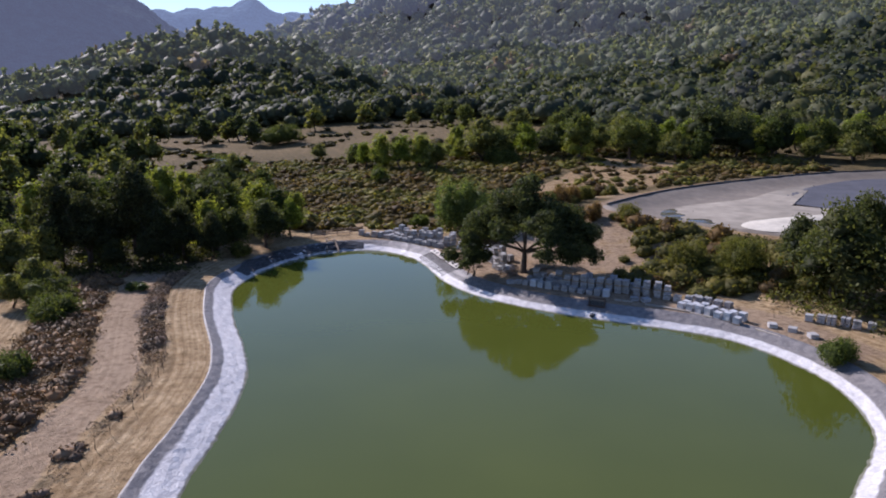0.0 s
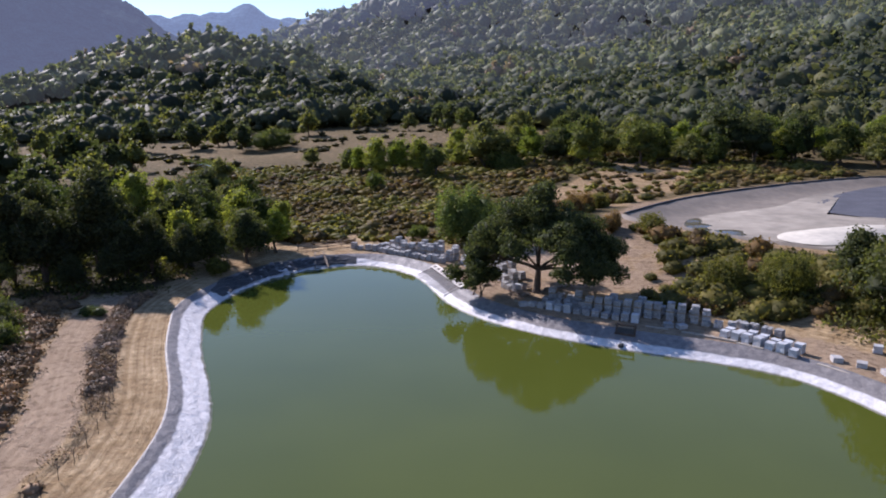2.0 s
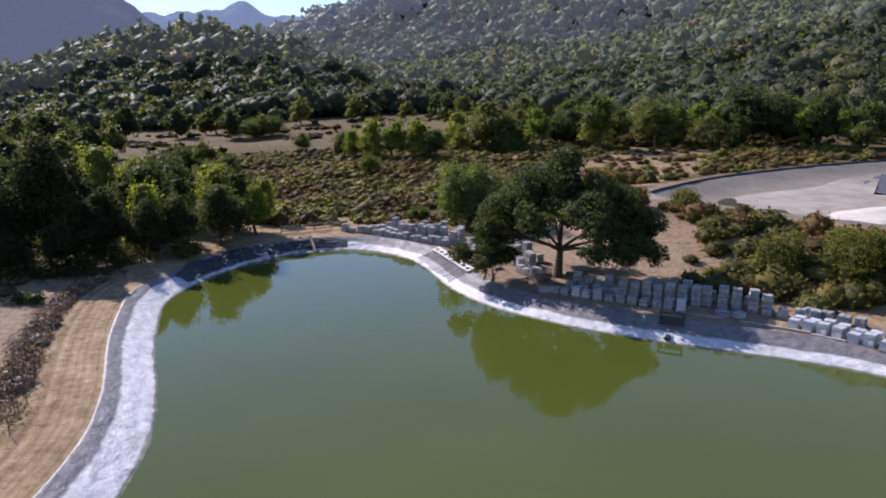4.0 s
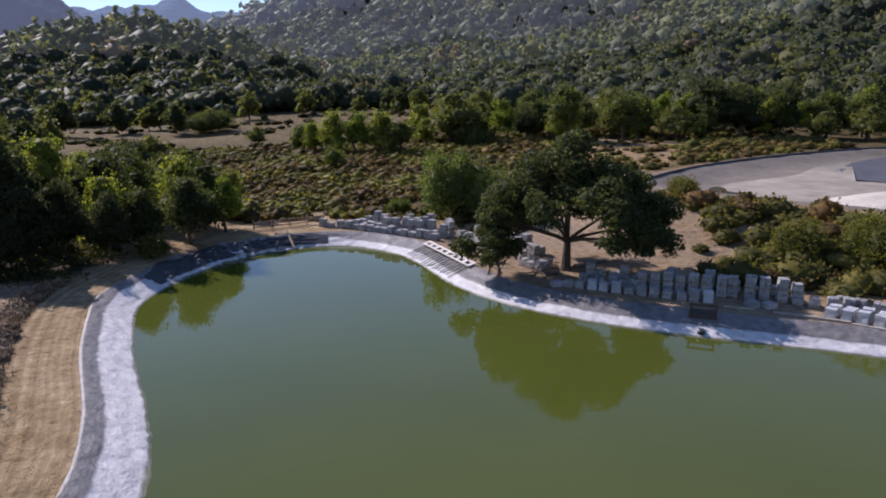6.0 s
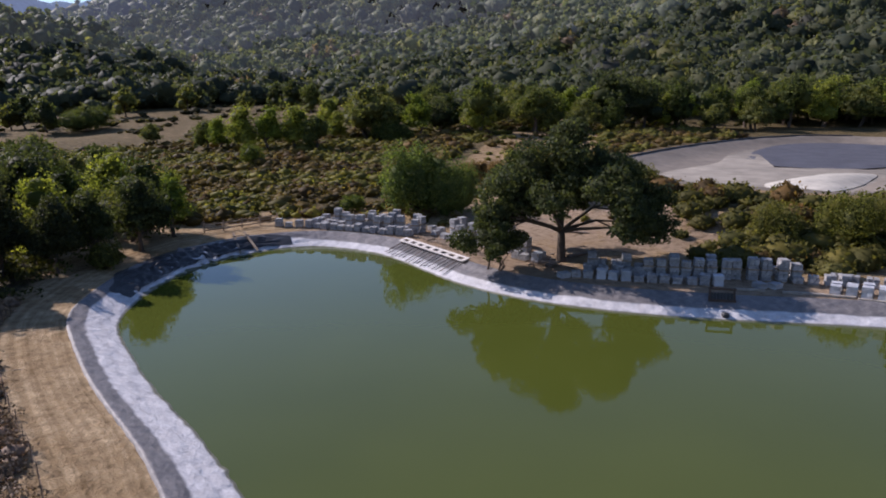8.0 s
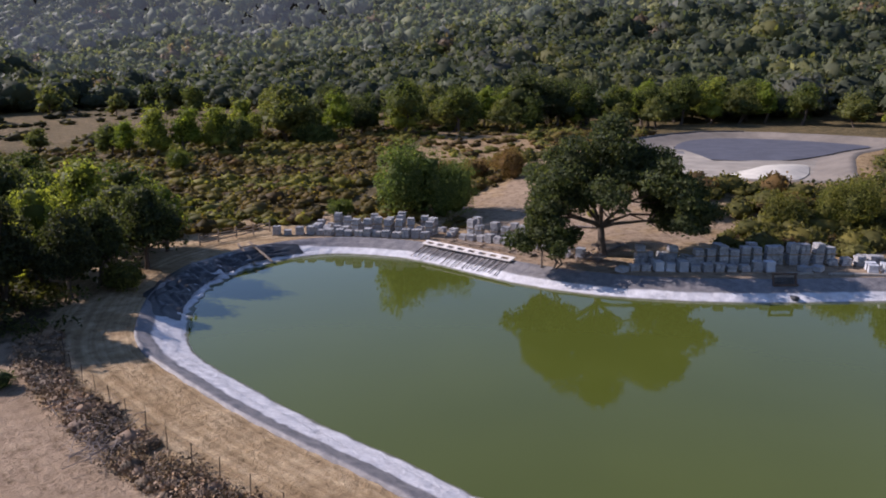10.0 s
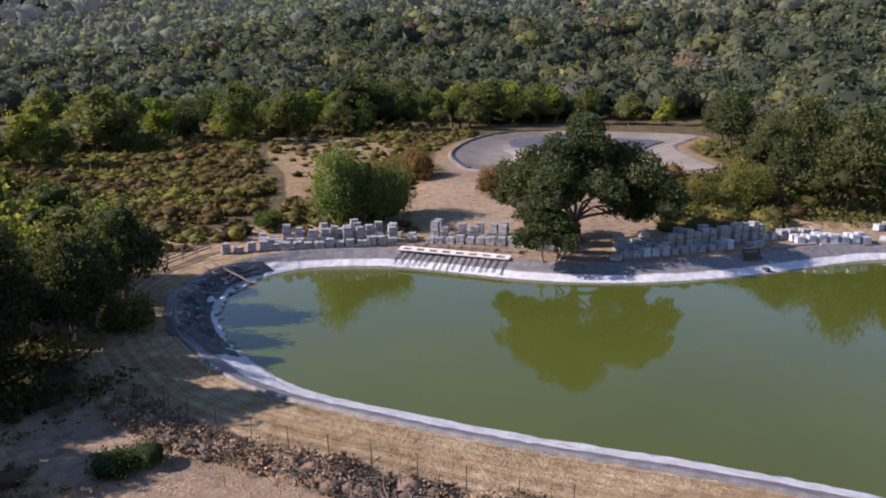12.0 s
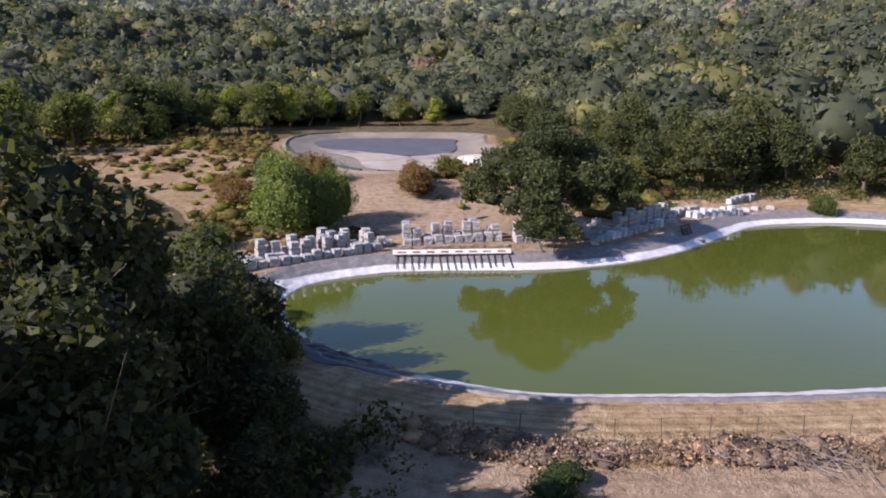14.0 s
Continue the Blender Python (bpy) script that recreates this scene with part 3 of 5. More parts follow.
# ---- distant ridges ----
def haze_ridge(name, colour, airlight, eye_line, rough, seed, label):
    """A far mountain slope; miles of bright air painted on as a bluish emission."""
    n = Nodes(name + "_slope_haze_glow")
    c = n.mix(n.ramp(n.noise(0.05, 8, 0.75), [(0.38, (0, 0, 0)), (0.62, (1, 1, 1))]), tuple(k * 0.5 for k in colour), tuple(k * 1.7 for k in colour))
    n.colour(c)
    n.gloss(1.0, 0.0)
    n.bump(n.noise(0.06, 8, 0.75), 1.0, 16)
    # Haze painted into emission: the slope glows in the airlight colour.
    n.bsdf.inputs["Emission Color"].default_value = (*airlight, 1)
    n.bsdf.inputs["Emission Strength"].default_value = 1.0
    line = spline(eye_line, 14, False)
    verts = []
    for j, u in enumerate(np.linspace(0, 1, 24)):
        back = 420 * u
        x = line[:, 0] * (1 + back / np.hypot(line[:, 0], line[:, 1]))
        y = line[:, 1] * (1 + back / np.hypot(line[:, 0], line[:, 1]))
        z = line[:, 2] * np.sin(u * 1.5708) ** 1.2
        z = z * (1 + rough * waves(x, y, 170, seed) * u) + 2.2 * waves(x, y, 14, seed + 1) * u
        verts.append(np.stack([x, y, z], 1))
    n2, m = len(line), 24
    g = np.arange(n2 * m).reshape(m, n2)
    f = np.stack([g[:-1, :-1], g[:-1, 1:], g[1:, 1:], g[1:, :-1]], -1).reshape(-1, 4)
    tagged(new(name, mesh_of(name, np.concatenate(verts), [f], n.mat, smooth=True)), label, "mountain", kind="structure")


def skyline(reach, crests):
    """Crest heights (metres) by bearing (degrees from north) at one distance."""
    return [(math.sin(radians(a)) * reach, math.cos(radians(a)) * reach, z) for a, z in crests]


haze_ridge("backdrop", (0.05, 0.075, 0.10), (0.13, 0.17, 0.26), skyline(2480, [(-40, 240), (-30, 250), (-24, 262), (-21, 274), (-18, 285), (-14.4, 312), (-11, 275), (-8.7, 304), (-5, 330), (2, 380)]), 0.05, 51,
           "far blue wooded mountain ridge, haze painted as its glow")
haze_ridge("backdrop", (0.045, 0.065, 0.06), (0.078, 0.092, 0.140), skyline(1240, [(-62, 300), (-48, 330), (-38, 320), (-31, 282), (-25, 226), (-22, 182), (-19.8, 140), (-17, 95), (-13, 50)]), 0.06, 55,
           "wooded mountain slope beyond the knoll, haze painted as its glow")


# ---- woods on the hills ----
def lump(r, subdivisions):
    """A crown as a knobbly rounded mass."""
    v, f = ICO[subdivisions - 1]
    knobs = unit(r.normal(0, 1, (11, 3)))
    knobs[:, 2] = np.abs(knobs[:, 2])
    close = (v @ knobs.T).max(1)
    radius = 0.58 + 0.40 * ease(0.70, 0.98, close)
    v = v * radius[:, None] * np.array([1, 1, 0.8])
    v[:, 2] = np.maximum(v[:, 2], -0.55)
    return v, f


def woodland(name, label, x, y, size, tints, lumps, n_cards, leaf, seed, material, category="woodland", sit=0.5, tall=1.0):
    """Many trees or bushes in one mesh: knobbly crowns clad in leaf clumps, standing on the slope."""
    r = np.random.RandomState(seed)
    z = land(x, y)
    made = [lump(r, lumps) for _ in range(9)]
    verts, tris, quad4, tint, start = [], [], [], [], 0
    which = r.randint(0, 9, len(x))
    for k, (v, f) in enumerate(made):
        here = np.where(which == k)[0]
        if not len(here):
            continue
        way = unit(r.normal(0, 1, (n_cards, 3)))
        way[:, 2] = np.abs(way[:, 2]) * 1.1 - 0.25
        way = unit(way)
        near = (way @ unit(v).T).argmax(1)
        on = v[near] * r.uniform(0.94, 1.16, (n_cards, 1)) + r.normal(0, 0.07, (n_cards, 3))
        cv, cq = cards(on, way, leaf * r.uniform(0.6, 1.4, n_cards), r, 0.45)
        both = np.concatenate([v, cv])
        a = r.uniform(0, 6.283, len(here))
        sx = size[here] * r.uniform(0.85, 1.2, len(here))
        c, s = np.cos(a)[:, None], np.sin(a)[:, None]
        px = (both[:, 0] * c - both[:, 1] * s) * sx[:, None] + x[here][:, None]
        py = (both[:, 0] * s + both[:, 1] * c) * sx[:, None] + y[here][:, None]
        high = size[here] * r.uniform(0.85, 1.35, len(here)) * tall
        pz = both[:, 2] * high[:, None] + (z[here] + high * sit)[:, None]
        nv, m = len(both), len(here)
        verts.append(np.stack([px, py, pz], -1).reshape(-1, 3))
        base = start + np.arange(m)[:, None, None] * nv
        tris.append((f[None] + base).reshape(-1, 3))
        quad4.append((cq[None] + len(v) + base).reshape(-1, 4))
        # Lumps darker than their clumps: shade behind the leaves, painted in.
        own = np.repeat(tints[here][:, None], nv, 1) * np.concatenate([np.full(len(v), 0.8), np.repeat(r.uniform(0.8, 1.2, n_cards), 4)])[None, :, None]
        tint.append(own.reshape(-1, 3))
        start += nv * m
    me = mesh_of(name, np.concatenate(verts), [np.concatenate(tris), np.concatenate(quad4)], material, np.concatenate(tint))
    return tagged(new(name, me), label, category, kind="stuff")


def wood_tints(n, r, x, y):
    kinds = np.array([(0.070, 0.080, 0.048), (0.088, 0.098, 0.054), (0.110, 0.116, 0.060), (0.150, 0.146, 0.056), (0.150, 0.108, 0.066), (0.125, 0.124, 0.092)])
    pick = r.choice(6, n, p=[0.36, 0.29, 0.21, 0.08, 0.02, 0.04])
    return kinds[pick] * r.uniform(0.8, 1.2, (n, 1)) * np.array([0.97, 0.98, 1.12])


wr = np.random.RandomState(11)
# Farther belts: leaf tints raised and emission added, painting haze.
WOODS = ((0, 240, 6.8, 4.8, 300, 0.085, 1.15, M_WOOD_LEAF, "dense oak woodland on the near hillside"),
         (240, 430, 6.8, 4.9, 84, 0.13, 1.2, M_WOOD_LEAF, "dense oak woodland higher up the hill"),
         (430, 700, 8.5, 5.8, 60, 0.18, 1.7, M_HAZE_GLOW_WOODS[0], "wooded slopes of the valley side with painted haze"),
         (700, 1000, 13, 8.4, 40, 0.2, 1.6, M_HAZE_GLOW_WOODS[1], "wooded ridge up the valley with painted haze"),
         (1000, 1750, 20, 12, 26, 0.2, 1.8, M_HAZE_GLOW_WOODS[2], "far wooded ridge with painted haze"))
for k, (lo, hi, step, size, n_cards, leaf, light, material, label) in enumerate(WOODS):
    xs, ys = np.meshgrid(np.arange(-900, 1300, step), np.arange(-60, 1750, step))
    xs, ys = xs.ravel() + wr.uniform(-0.45, 0.45, xs.size) * step, ys.ravel() + wr.uniform(-0.45, 0.45, xs.size) * step
    dist, az = np.hypot(xs, ys - 70), np.degrees(np.arctan2(xs, ys - 30))
    keep = (dist >= lo) & (dist < hi + 16) & (az > -42) & (az < 118)
    xs, ys = xs[keep], ys[keep]
    rise = hill_rise(xs, ys)
    keep = (rise > 1.2) & (offset_from(np.stack([xs, ys], 1), BASIN_LINE) > 7) & (np.hypot((xs + 232) * 0.8, (ys - 430) * 0.8) > 24)
    keep &= wr.rand(len(xs)) < np.where(rise < 4, 0.75, 0.97)
    xs, ys = xs[keep], ys[keep]
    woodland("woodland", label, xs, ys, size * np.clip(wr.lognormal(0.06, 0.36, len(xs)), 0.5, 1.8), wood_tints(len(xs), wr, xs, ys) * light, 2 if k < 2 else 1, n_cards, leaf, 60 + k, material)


# ---- the great oak and its small neighbour ----
r = np.random.RandomState(5)
OAK_LOBES = [(0.3, 0, 10.6, 3.0, 3.4, 2.6), (-2.8, 1.4, 9.4, 2.7, 3.2, 2.2), (-5.6, 0.7, 7.4, 2.6, 3.0, 2.1), (3.4, -1.0, 9.6, 2.7, 3.2, 2.2),
             (6.4, -1.6, 7.6, 2.6, 3.0, 2.2), (8.6, -2.0, 5.4, 1.9, 2.4, 2.2), (9.0, -2.6, 3.4, 1.5, 2.0, 1.6), (1.2, -5.2, 8.2, 2.8, 2.6, 2.0), (-2.0, 5.6, 7.8, 2.8, 2.6, 2.1),
             (3.0, 5.0, 7.4, 2.8, 2.6, 2.0), (-7.2, -1.0, 5.4, 1.8, 2.2, 1.6), (-7.8, 0.6, 3.8, 1.2, 1.5, 1.2), (-3.8, -4.4, 6.8, 2.3, 2.3, 1.8), (0.9, 0.5, 12.4, 2.0, 2.2, 1.3),
             (5.6, -4.4, 5.2, 2.2, 2.2, 1.8), (0.5, 8.0, 6.0, 2.1, 1.9, 1.7), (-1.5, 8.6, 4.4, 1.6, 1.4, 1.3), (2.6, -7.4, 6.6, 2.4, 2.1, 1.8), (5.4, -7.4, 4.6, 2.0, 1.9, 1.6), (1.8, -8.6, 4.6, 1.6, 1.5, 1.4),
             (0, 0.5, 7.6, 3.6, 3.8, 2.3), (4.0, -2.2, 7.0, 3.2, 3.2, 2.0), (-4.0, 0.4, 6.0, 2.3, 2.6, 1.4), (2.6, 3.4, 6.0, 2.6, 2.4, 1.5), (7.0, 1.0, 5.6, 2.0, 2.2, 1.6), (6.6, -3.2, 3.4, 1.9, 2.0, 1.4), (8.2, 0.2, 3.8, 1.6, 1.9, 1.5), (-5.8, 2.6, 4.6, 1.8, 2.0, 1.5), (-3.4, 5.4, 4.8, 2.0, 2.0, 1.5)]
plant("oak_tree", tree_meshes(OAK_LOBES, 52000, 0.15, (0.084, 0.098, 0.052), 3.0, r, 0.46, dense=0.52, fine=1), 11.5, 98.9,
      "broad dark green oak tree with a thick leaning trunk", "tree")
SMALL_OAK = [(0, 0, 3.4, 1.7, 1.6, 1.5), (-1.7, 0.4, 2.7, 1.3, 1.2, 1.2), (1.6, -0.3, 2.6, 1.3, 1.2, 1.2), (0.4, 1.4, 2.6, 1.3, 1.2, 1.1), (-0.3, -1.4, 2.3, 1.2, 1.2, 1.0), (0.3, 0, 4.2, 1.0, 1.0, 0.9)]
plant("young_oak", tree_meshes(SMALL_OAK, 9000, 0.10, (0.078, 0.092, 0.042), 0.8, r, 0.16, 3, dense=0.5), 3.7, 97.6,
      "small many-stemmed oak on the pond bank", "tree", 0.0, 1.28, "", 0.82)

# ---- trees that stand apart ----
DARK, MID, LIME, OLIVE = (0.076, 0.090, 0.044), (0.132, 0.152, 0.052), (0.275, 0.295, 0.066), (0.170, 0.176, 0.066)
kinds = {}
for key, h, w, n, leaf, tint, stems in (("dark", 10, 11, 4800, 0.19, DARK, 1), ("mid", 10, 10, 4600, 0.19, MID, 1), ("lime", 10, 8.5, 4400, 0.17, LIME, 2),
                                        ("olive", 10, 11, 4700, 0.19, OLIVE, 2), ("lime_b", 10, 7.5, 4200, 0.17, (0.20, 0.245, 0.048), 1), ("mid_b", 10, 9, 4500, 0.18, (0.078, 0.100, 0.034), 3),
                                        ("edge", 10, 11, 7000, 0.17, (0.098, 0.108, 0.048), 2), ("edge_b", 10, 9.5, 6000, 0.17, (0.080, 0.093, 0.044), 1),
                                        ("far_a", 10, 11, 1100, 0.42, DARK, 1), ("far_b", 10, 10.5, 1100, 0.40, OLIVE, 1),
                                        ("grove", 10, 8.0, 19000, 0.14, (0.066, 0.074, 0.042), 2)):
    rr = np.random.RandomState(len(key) * 7 + n % 97)
    kinds[key] = tree_meshes(random_lobes(h, w, rr, 12, 0.12), n, leaf, tint, 2.2, rr, 0.3, stems, dense=0.5 if n > 5000 else 0.64, fine=1 if n > 5000 else 0)

LABELS = {"far_a": "dark oak tree across the marsh", "far_b": "olive-green tree across the marsh", "edge": "spreading olive-green oak above the yard", "edge_b": "dense dark green oak above the yard", "grove": "tall dark oak tree in deep shade", "dark": "dark evergreen oak tree with a dense crown", "mid": "leafy green tree with a rounded crown", "lime": "yellow-green willow tree with upright branches",
          "olive": "broad olive-green tree at the wood's edge", "lime_b": "slender bright green willow tree", "mid_b": "many-stemmed green tree with a loose crown"}
# x, y, height, kind: beside the pond's western end
WEST = [(-47.5, 107.5, 13.8, "grove"), (-35.6, 107.6, 7.2, "grove"), (-42.6, 105, 9.2, "grove"), (-40.3, 107.2, 9.0, "grove"), (-47.5, 100, 5.0, "grove"), (-43.2, 102.3, 6.0, "grove"), (-33.4, 111.0, 7.6, "edge_b"), (-29.2, 114.8, 8.6, "edge_b"), (-37.5, 113, 8.5, "lime"), (-52.5, 103, 12, "grove"), (-57, 104, 12, "grove"), (-60, 97, 7.5, "olive"), (-65, 101, 8.5, "mid"), (-57, 99.5, 7, "olive"), (-62, 93, 5.5, "olive"),
        (-52, 88, 6, "olive"), (-53, 84, 4.5, "olive"), (-34, 129, 10.5, "lime"), (-26.5, 122, 7.5, "lime_b"), (-28, 133, 7, "lime"), (-41, 121, 11, "edge_b"),
        (-50, 118, 12, "grove"), (-60, 116, 12, "grove"), (-45, 135, 9, "mid_b"), (-55, 140, 10, "olive"), (-38, 145, 7, "mid"), (-72, 112, 12, "dark"), (-70, 135, 11, "mid_b")]
# along the valley floor
VALLEY = [(-26, 215, 7.5, "mid"), (-18, 206, 9.6, "lime"), (-12, 203, 9.3, "lime_b"), (-6, 202, 9.8, "lime"), (-2, 198, 7.2, "mid"), (12, 212, 14, "olive"), (25, 212, 10.5, "lime_b"),
          (31, 214, 9, "dark"), (39, 205, 9.6, "lime"), (53, 203, 11, "mid"), (67, 214, 11, "lime_b"), (76, 206, 15, "dark"), (83, 203, 13, "dark"), (93, 204, 11, "mid_b"),
          (104, 202, 7.5, "olive"), (113, 197, 8, "olive"), (127, 201, 13, "mid"), (137, 200, 13, "lime"), (148, 198, 12, "olive"), (161, 186, 12, "mid")]
# the second row, further up the valley
BEHIND = [(-23, 211, 8, "lime_b"), (18, 225, 9, "mid"), (36, 222, 10, "mid_b"), (46, 214, 9, "olive"), (60, 211, 10, "mid"), (88, 214, 13, "olive"), (99, 213, 12, "dark"), (110, 210, 11, "mid"),
          (120, 210, 12, "lime_b"), (133, 210, 12, "olive"), (145, 208, 13, "dark"), (60, 235, 10, "olive"), (42, 262, 11, "mid"), (66, 262, 12, "mid_b"), (30, 290, 12, "olive"), (88, 238, 12, "mid"),
          (52, 300, 12, "dark"), (10, 330, 12, "mid"), (70, 196, 8, "mid_b"), (24, 250, 9, "olive"), (-40, 232, 6, "olive"), (5, 216, 7, "lime"), (157, 196, 12, "lime_b"), (164, 172, 11, "olive"), (165, 160, 10, "lime")]
FAR_WEST = [(-140, 230, 16, "far_a"), (-112, 242, 11, "far_a"), (-126, 262, 12, "far_b"), (-118, 297, 13, "far_a"), (-100, 300, 12, "far_a"), (-88, 310, 12, "far_a"), (-77, 290, 10, "far_a"), (-66, 292, 8, "far_b"),
            (-140, 290, 13, "far_a"), (-155, 262, 14, "far_b"), (-95, 205, 10, "far_a"), (-110, 190, 12, "far_a"), (-85, 185, 10, "far_b"), (-72, 170, 9, "far_a"), (-52, 166, 7, "lime"), (-60, 205, 7, "far_b"),
            (-98, 160, 12, "far_b"), (-80, 150, 11, "far_a"), (-120, 165, 13, "far_a"), (-64, 152, 8, "lime_b")]
EAST = [(47, 82, 12.5, "edge"), (53, 76, 13, "edge_b"), (56, 68, 12, "edge_b"), (60, 84, 13, "edge_b"), (46, 89, 8, "edge_b"), (52, 58, 11, "edge_b"), (50, 49, 11, "edge_b"), (66, 92, 12, "edge"),
        (62, 74, 14, "edge"), (58, 95, 9, "edge"), (72, 99, 10, "edge_b"), (44, 40, 9, "edge"), (90, 112, 12, "edge_b"), (101, 118, 12, "edge_b"), (56, 38, 12, "edge_b"), (116, 124, 11, "edge"), (128, 126, 12, "edge_b"), (142, 130, 12, "edge_b")]
fill = np.random.RandomState(14)
for n, x0, x1, y0, y1, low, high, names in ((14, -78, -30, 120, 138, 8, 12, ("mid", "dark", "lime", "olive", "mid_b")), (14, -78, -30, 138, 168, 5, 8.5, ("mid", "dark", "lime", "olive", "mid_b")), (46, -215, -72, 150, 330, 8, 14, ("far_a", "far_b")),
                                            (26, -30, 160, 198, 226, 7, 12, ("lime", "lime_b", "mid", "olive", "lime")), (16, -150, 20, 330, 430, 9, 13, ("far_a", "far_b"))):
    for _ in range(n):
        spot = (fill.uniform(x0, x1), fill.uniform(y0, y1))
        wet = np.hypot(spot[0] + 68, (spot[1] - 236) * 0.7) < 22
        lawn = abs(spot[0] + 205) < 45 and spot[1] > 315
        if not (wet or lawn):
            (WEST if x1 == -30 else VALLEY if x1 == 160 else FAR_WEST).append((*spot, fill.uniform(low, high), names[fill.randint(len(names))]))
tr = np.random.RandomState(8)
for group, where in (("trees at the pond's end", WEST), ("trees on the valley floor", VALLEY + BEHIND), ("trees across the marsh", FAR_WEST), ("trees behind the stone yard", EAST)):
    for x, y, h, key in where:
        wide = 1.18 if where is not WEST and 180 < y < 232 else 1.0
        plant("oak_tree" if key in ("dark", "grove", "edge", "edge_b") else "willow_tree" if "lime" in key else "tree", kinds[key], x, y, LABELS[key], "tree", tr.uniform(0, 360), h / 10 * wide, group, tr.uniform(0.92, 1.1) / math.sqrt(wide))


# ---- shrubs ----
def shrub_mesh(n, leaf, tint, r, w=1.0, h=0.7, spiky=0.0):
    lobes = [(r.uniform(-0.5, 0.5) * w, r.uniform(-0.5, 0.5) * w, h * r.uniform(0.3, 0.6), w * r.uniform(0.35, 0.6), w * r.uniform(0.35, 0.6), h * r.uniform(0.4, 0.6)) for _ in range(6)]
    p, way = on_lobes(lobes, n, r, 0.5)
    p[:, 2] = np.abs(p[:, 2])
    way[:, 2] += spiky
    v, q = cards(p, unit(way), leaf * r.uniform(0.6, 1.4, n), r)
    cv, cf = cores(lobes, 0.66, r, 1)
    # Core tint lowered to paint the shade within the bush.
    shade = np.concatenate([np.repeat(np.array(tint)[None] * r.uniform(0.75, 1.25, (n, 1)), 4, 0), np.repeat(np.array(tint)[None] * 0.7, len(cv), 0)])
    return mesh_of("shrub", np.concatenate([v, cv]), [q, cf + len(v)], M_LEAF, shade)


def thicket(name, label, x, y, size, tints, seed, n_cards=46, leaf=0.2, tall=0.8, material=None):
    """Low shrubs past counting, as one mesh of leaf clumps."""
    r = np.random.RandomState(seed)
    z = land(x, y)
    n = len(x)
    a, u = r.uniform(0, 6.283, (n, n_cards)), np.sqrt(r.rand(n, n_cards))
    dome = np.sqrt(np.maximum(0.0, 1 - u * u)) * r.uniform(0.35, 1.0, (n, n_cards))
    wob = 1 + 0.3 * np.sin(3 * a + r.uniform(0, 6, (n, 1)))
    px, py = x[:, None] + np.cos(a) * u * wob * size[:, None], y[:, None] + np.sin(a) * u * wob * size[:, None]
    pz = z[:, None] + dome * size[:, None] * tall * r.uniform(0.7, 1.3, (n, 1)) + 0.05
    p = np.stack([px, py, pz], -1).reshape(-1, 3)
    out = np.stack([np.cos(a) * u, np.sin(a) * u, dome + 0.2], -1).reshape(-1, 3)
    v, q = cards(p, unit(out), np.repeat(size, n_cards) * leaf * r.uniform(0.6, 1.4, n * n_cards), r)
    t = np.repeat(np.repeat(tints, n_cards, 0) * r.uniform(0.7, 1.3, (n * n_cards, 1)), 4, 0)
    return tagged(new(name, mesh_of(name, v, [q], material or M_LEAF, t)), label, "shrubs", kind="stuff")


sr = np.random.RandomState(21)


def strew(n, x0, x1, y0, y1, wanted):
    x, y = sr.uniform(x0, x1, n), sr.uniform(y0, y1, n)
    keep = sr.rand(n) < wanted(x, y)
    return x[keep], y[keep]


def scrub_wanted(x, y):
    xy = np.stack([x, y], 1)
    d = offset_from(xy, SHORE_LINE)
    b = offset_from(xy, BASIN_LINE)
    path = np.abs(offset_from(xy, ROAD_FIELD, False))
    slope = between(x, 6, 31, 3) * between(y, 95, 130, 4)
    bare = bare_field(x, y)
    w = ease(9, 16, d) * ease(3, 7, b) * ease(1.0, 2.5, path) * (1 - 0.97 * slope) * (1 - 0.86 * bare)
    w = w * np.where(y + 0.45 * x < 118, np.where(x > 24, 1.0, 0.0), 1.0) * (0.55 + 0.6 * ease(-0.6, 0.6, waves(x, y, 26, 71)))
    return w * np.where(y > 205, 0.45, 1.0) * (np.abs(offset_from(xy, TRACK, False)) > 5)


sx, sy = strew(16000, -75, 100, 86, 235, scrub_wanted)
mixv = ease(-0.5, 0.5, waves(sx, sy, 30, 72))[:, None]
east = ((sx > 24) & (sy < 150))[:, None]
scrub_tint = np.where(east, np.array([(0.112, 0.108, 0.042)]), np.array([(0.125, 0.095, 0.042)]) * (1 - mixv) + np.array([(0.155, 0.150, 0.046)]) * mixv)
scrub_tint = scrub_tint * sr.uniform(0.7, 1.25, (len(sx), 1))
rusty = sr.rand(len(sx)) < 0.16
scrub_tint[rusty] = np.array((0.112, 0.076, 0.042)) * sr.uniform(0.7, 1.2, (rusty.sum(), 1))
bush_size = np.clip(sr.lognormal(0.05, 0.32, len(sx)), 0.5, 2.0) * np.where(east[:, 0], 1.1, 1.0)
near_yard = east[:, 0] & (sx < 62)
for which, label, lumps, n_cards, leaf, sit, tall, seed in ((~near_yard, "low brown and olive scrub over the valley floor", 1, 44, 0.12, 0.25, 0.66, 22), (near_yard, "dense olive and rust-brown bushes above the stone yard", 2, 230, 0.09, 0.25, 0.8, 26)):
    woodland("scrub", label, sx[which], sy[which], bush_size[which], scrub_tint[which] * np.array([1.55, 1.46, 1.3]), lumps, n_cards, leaf, seed, M_LEAF, "shrubs", sit, tall)

fx, fy = strew(6500, -260, 180, 215, 560, lambda x, y: (hill_rise(x, y) < 2) * ease(-0.2, 0.7, waves(x, y, 50, 73)))
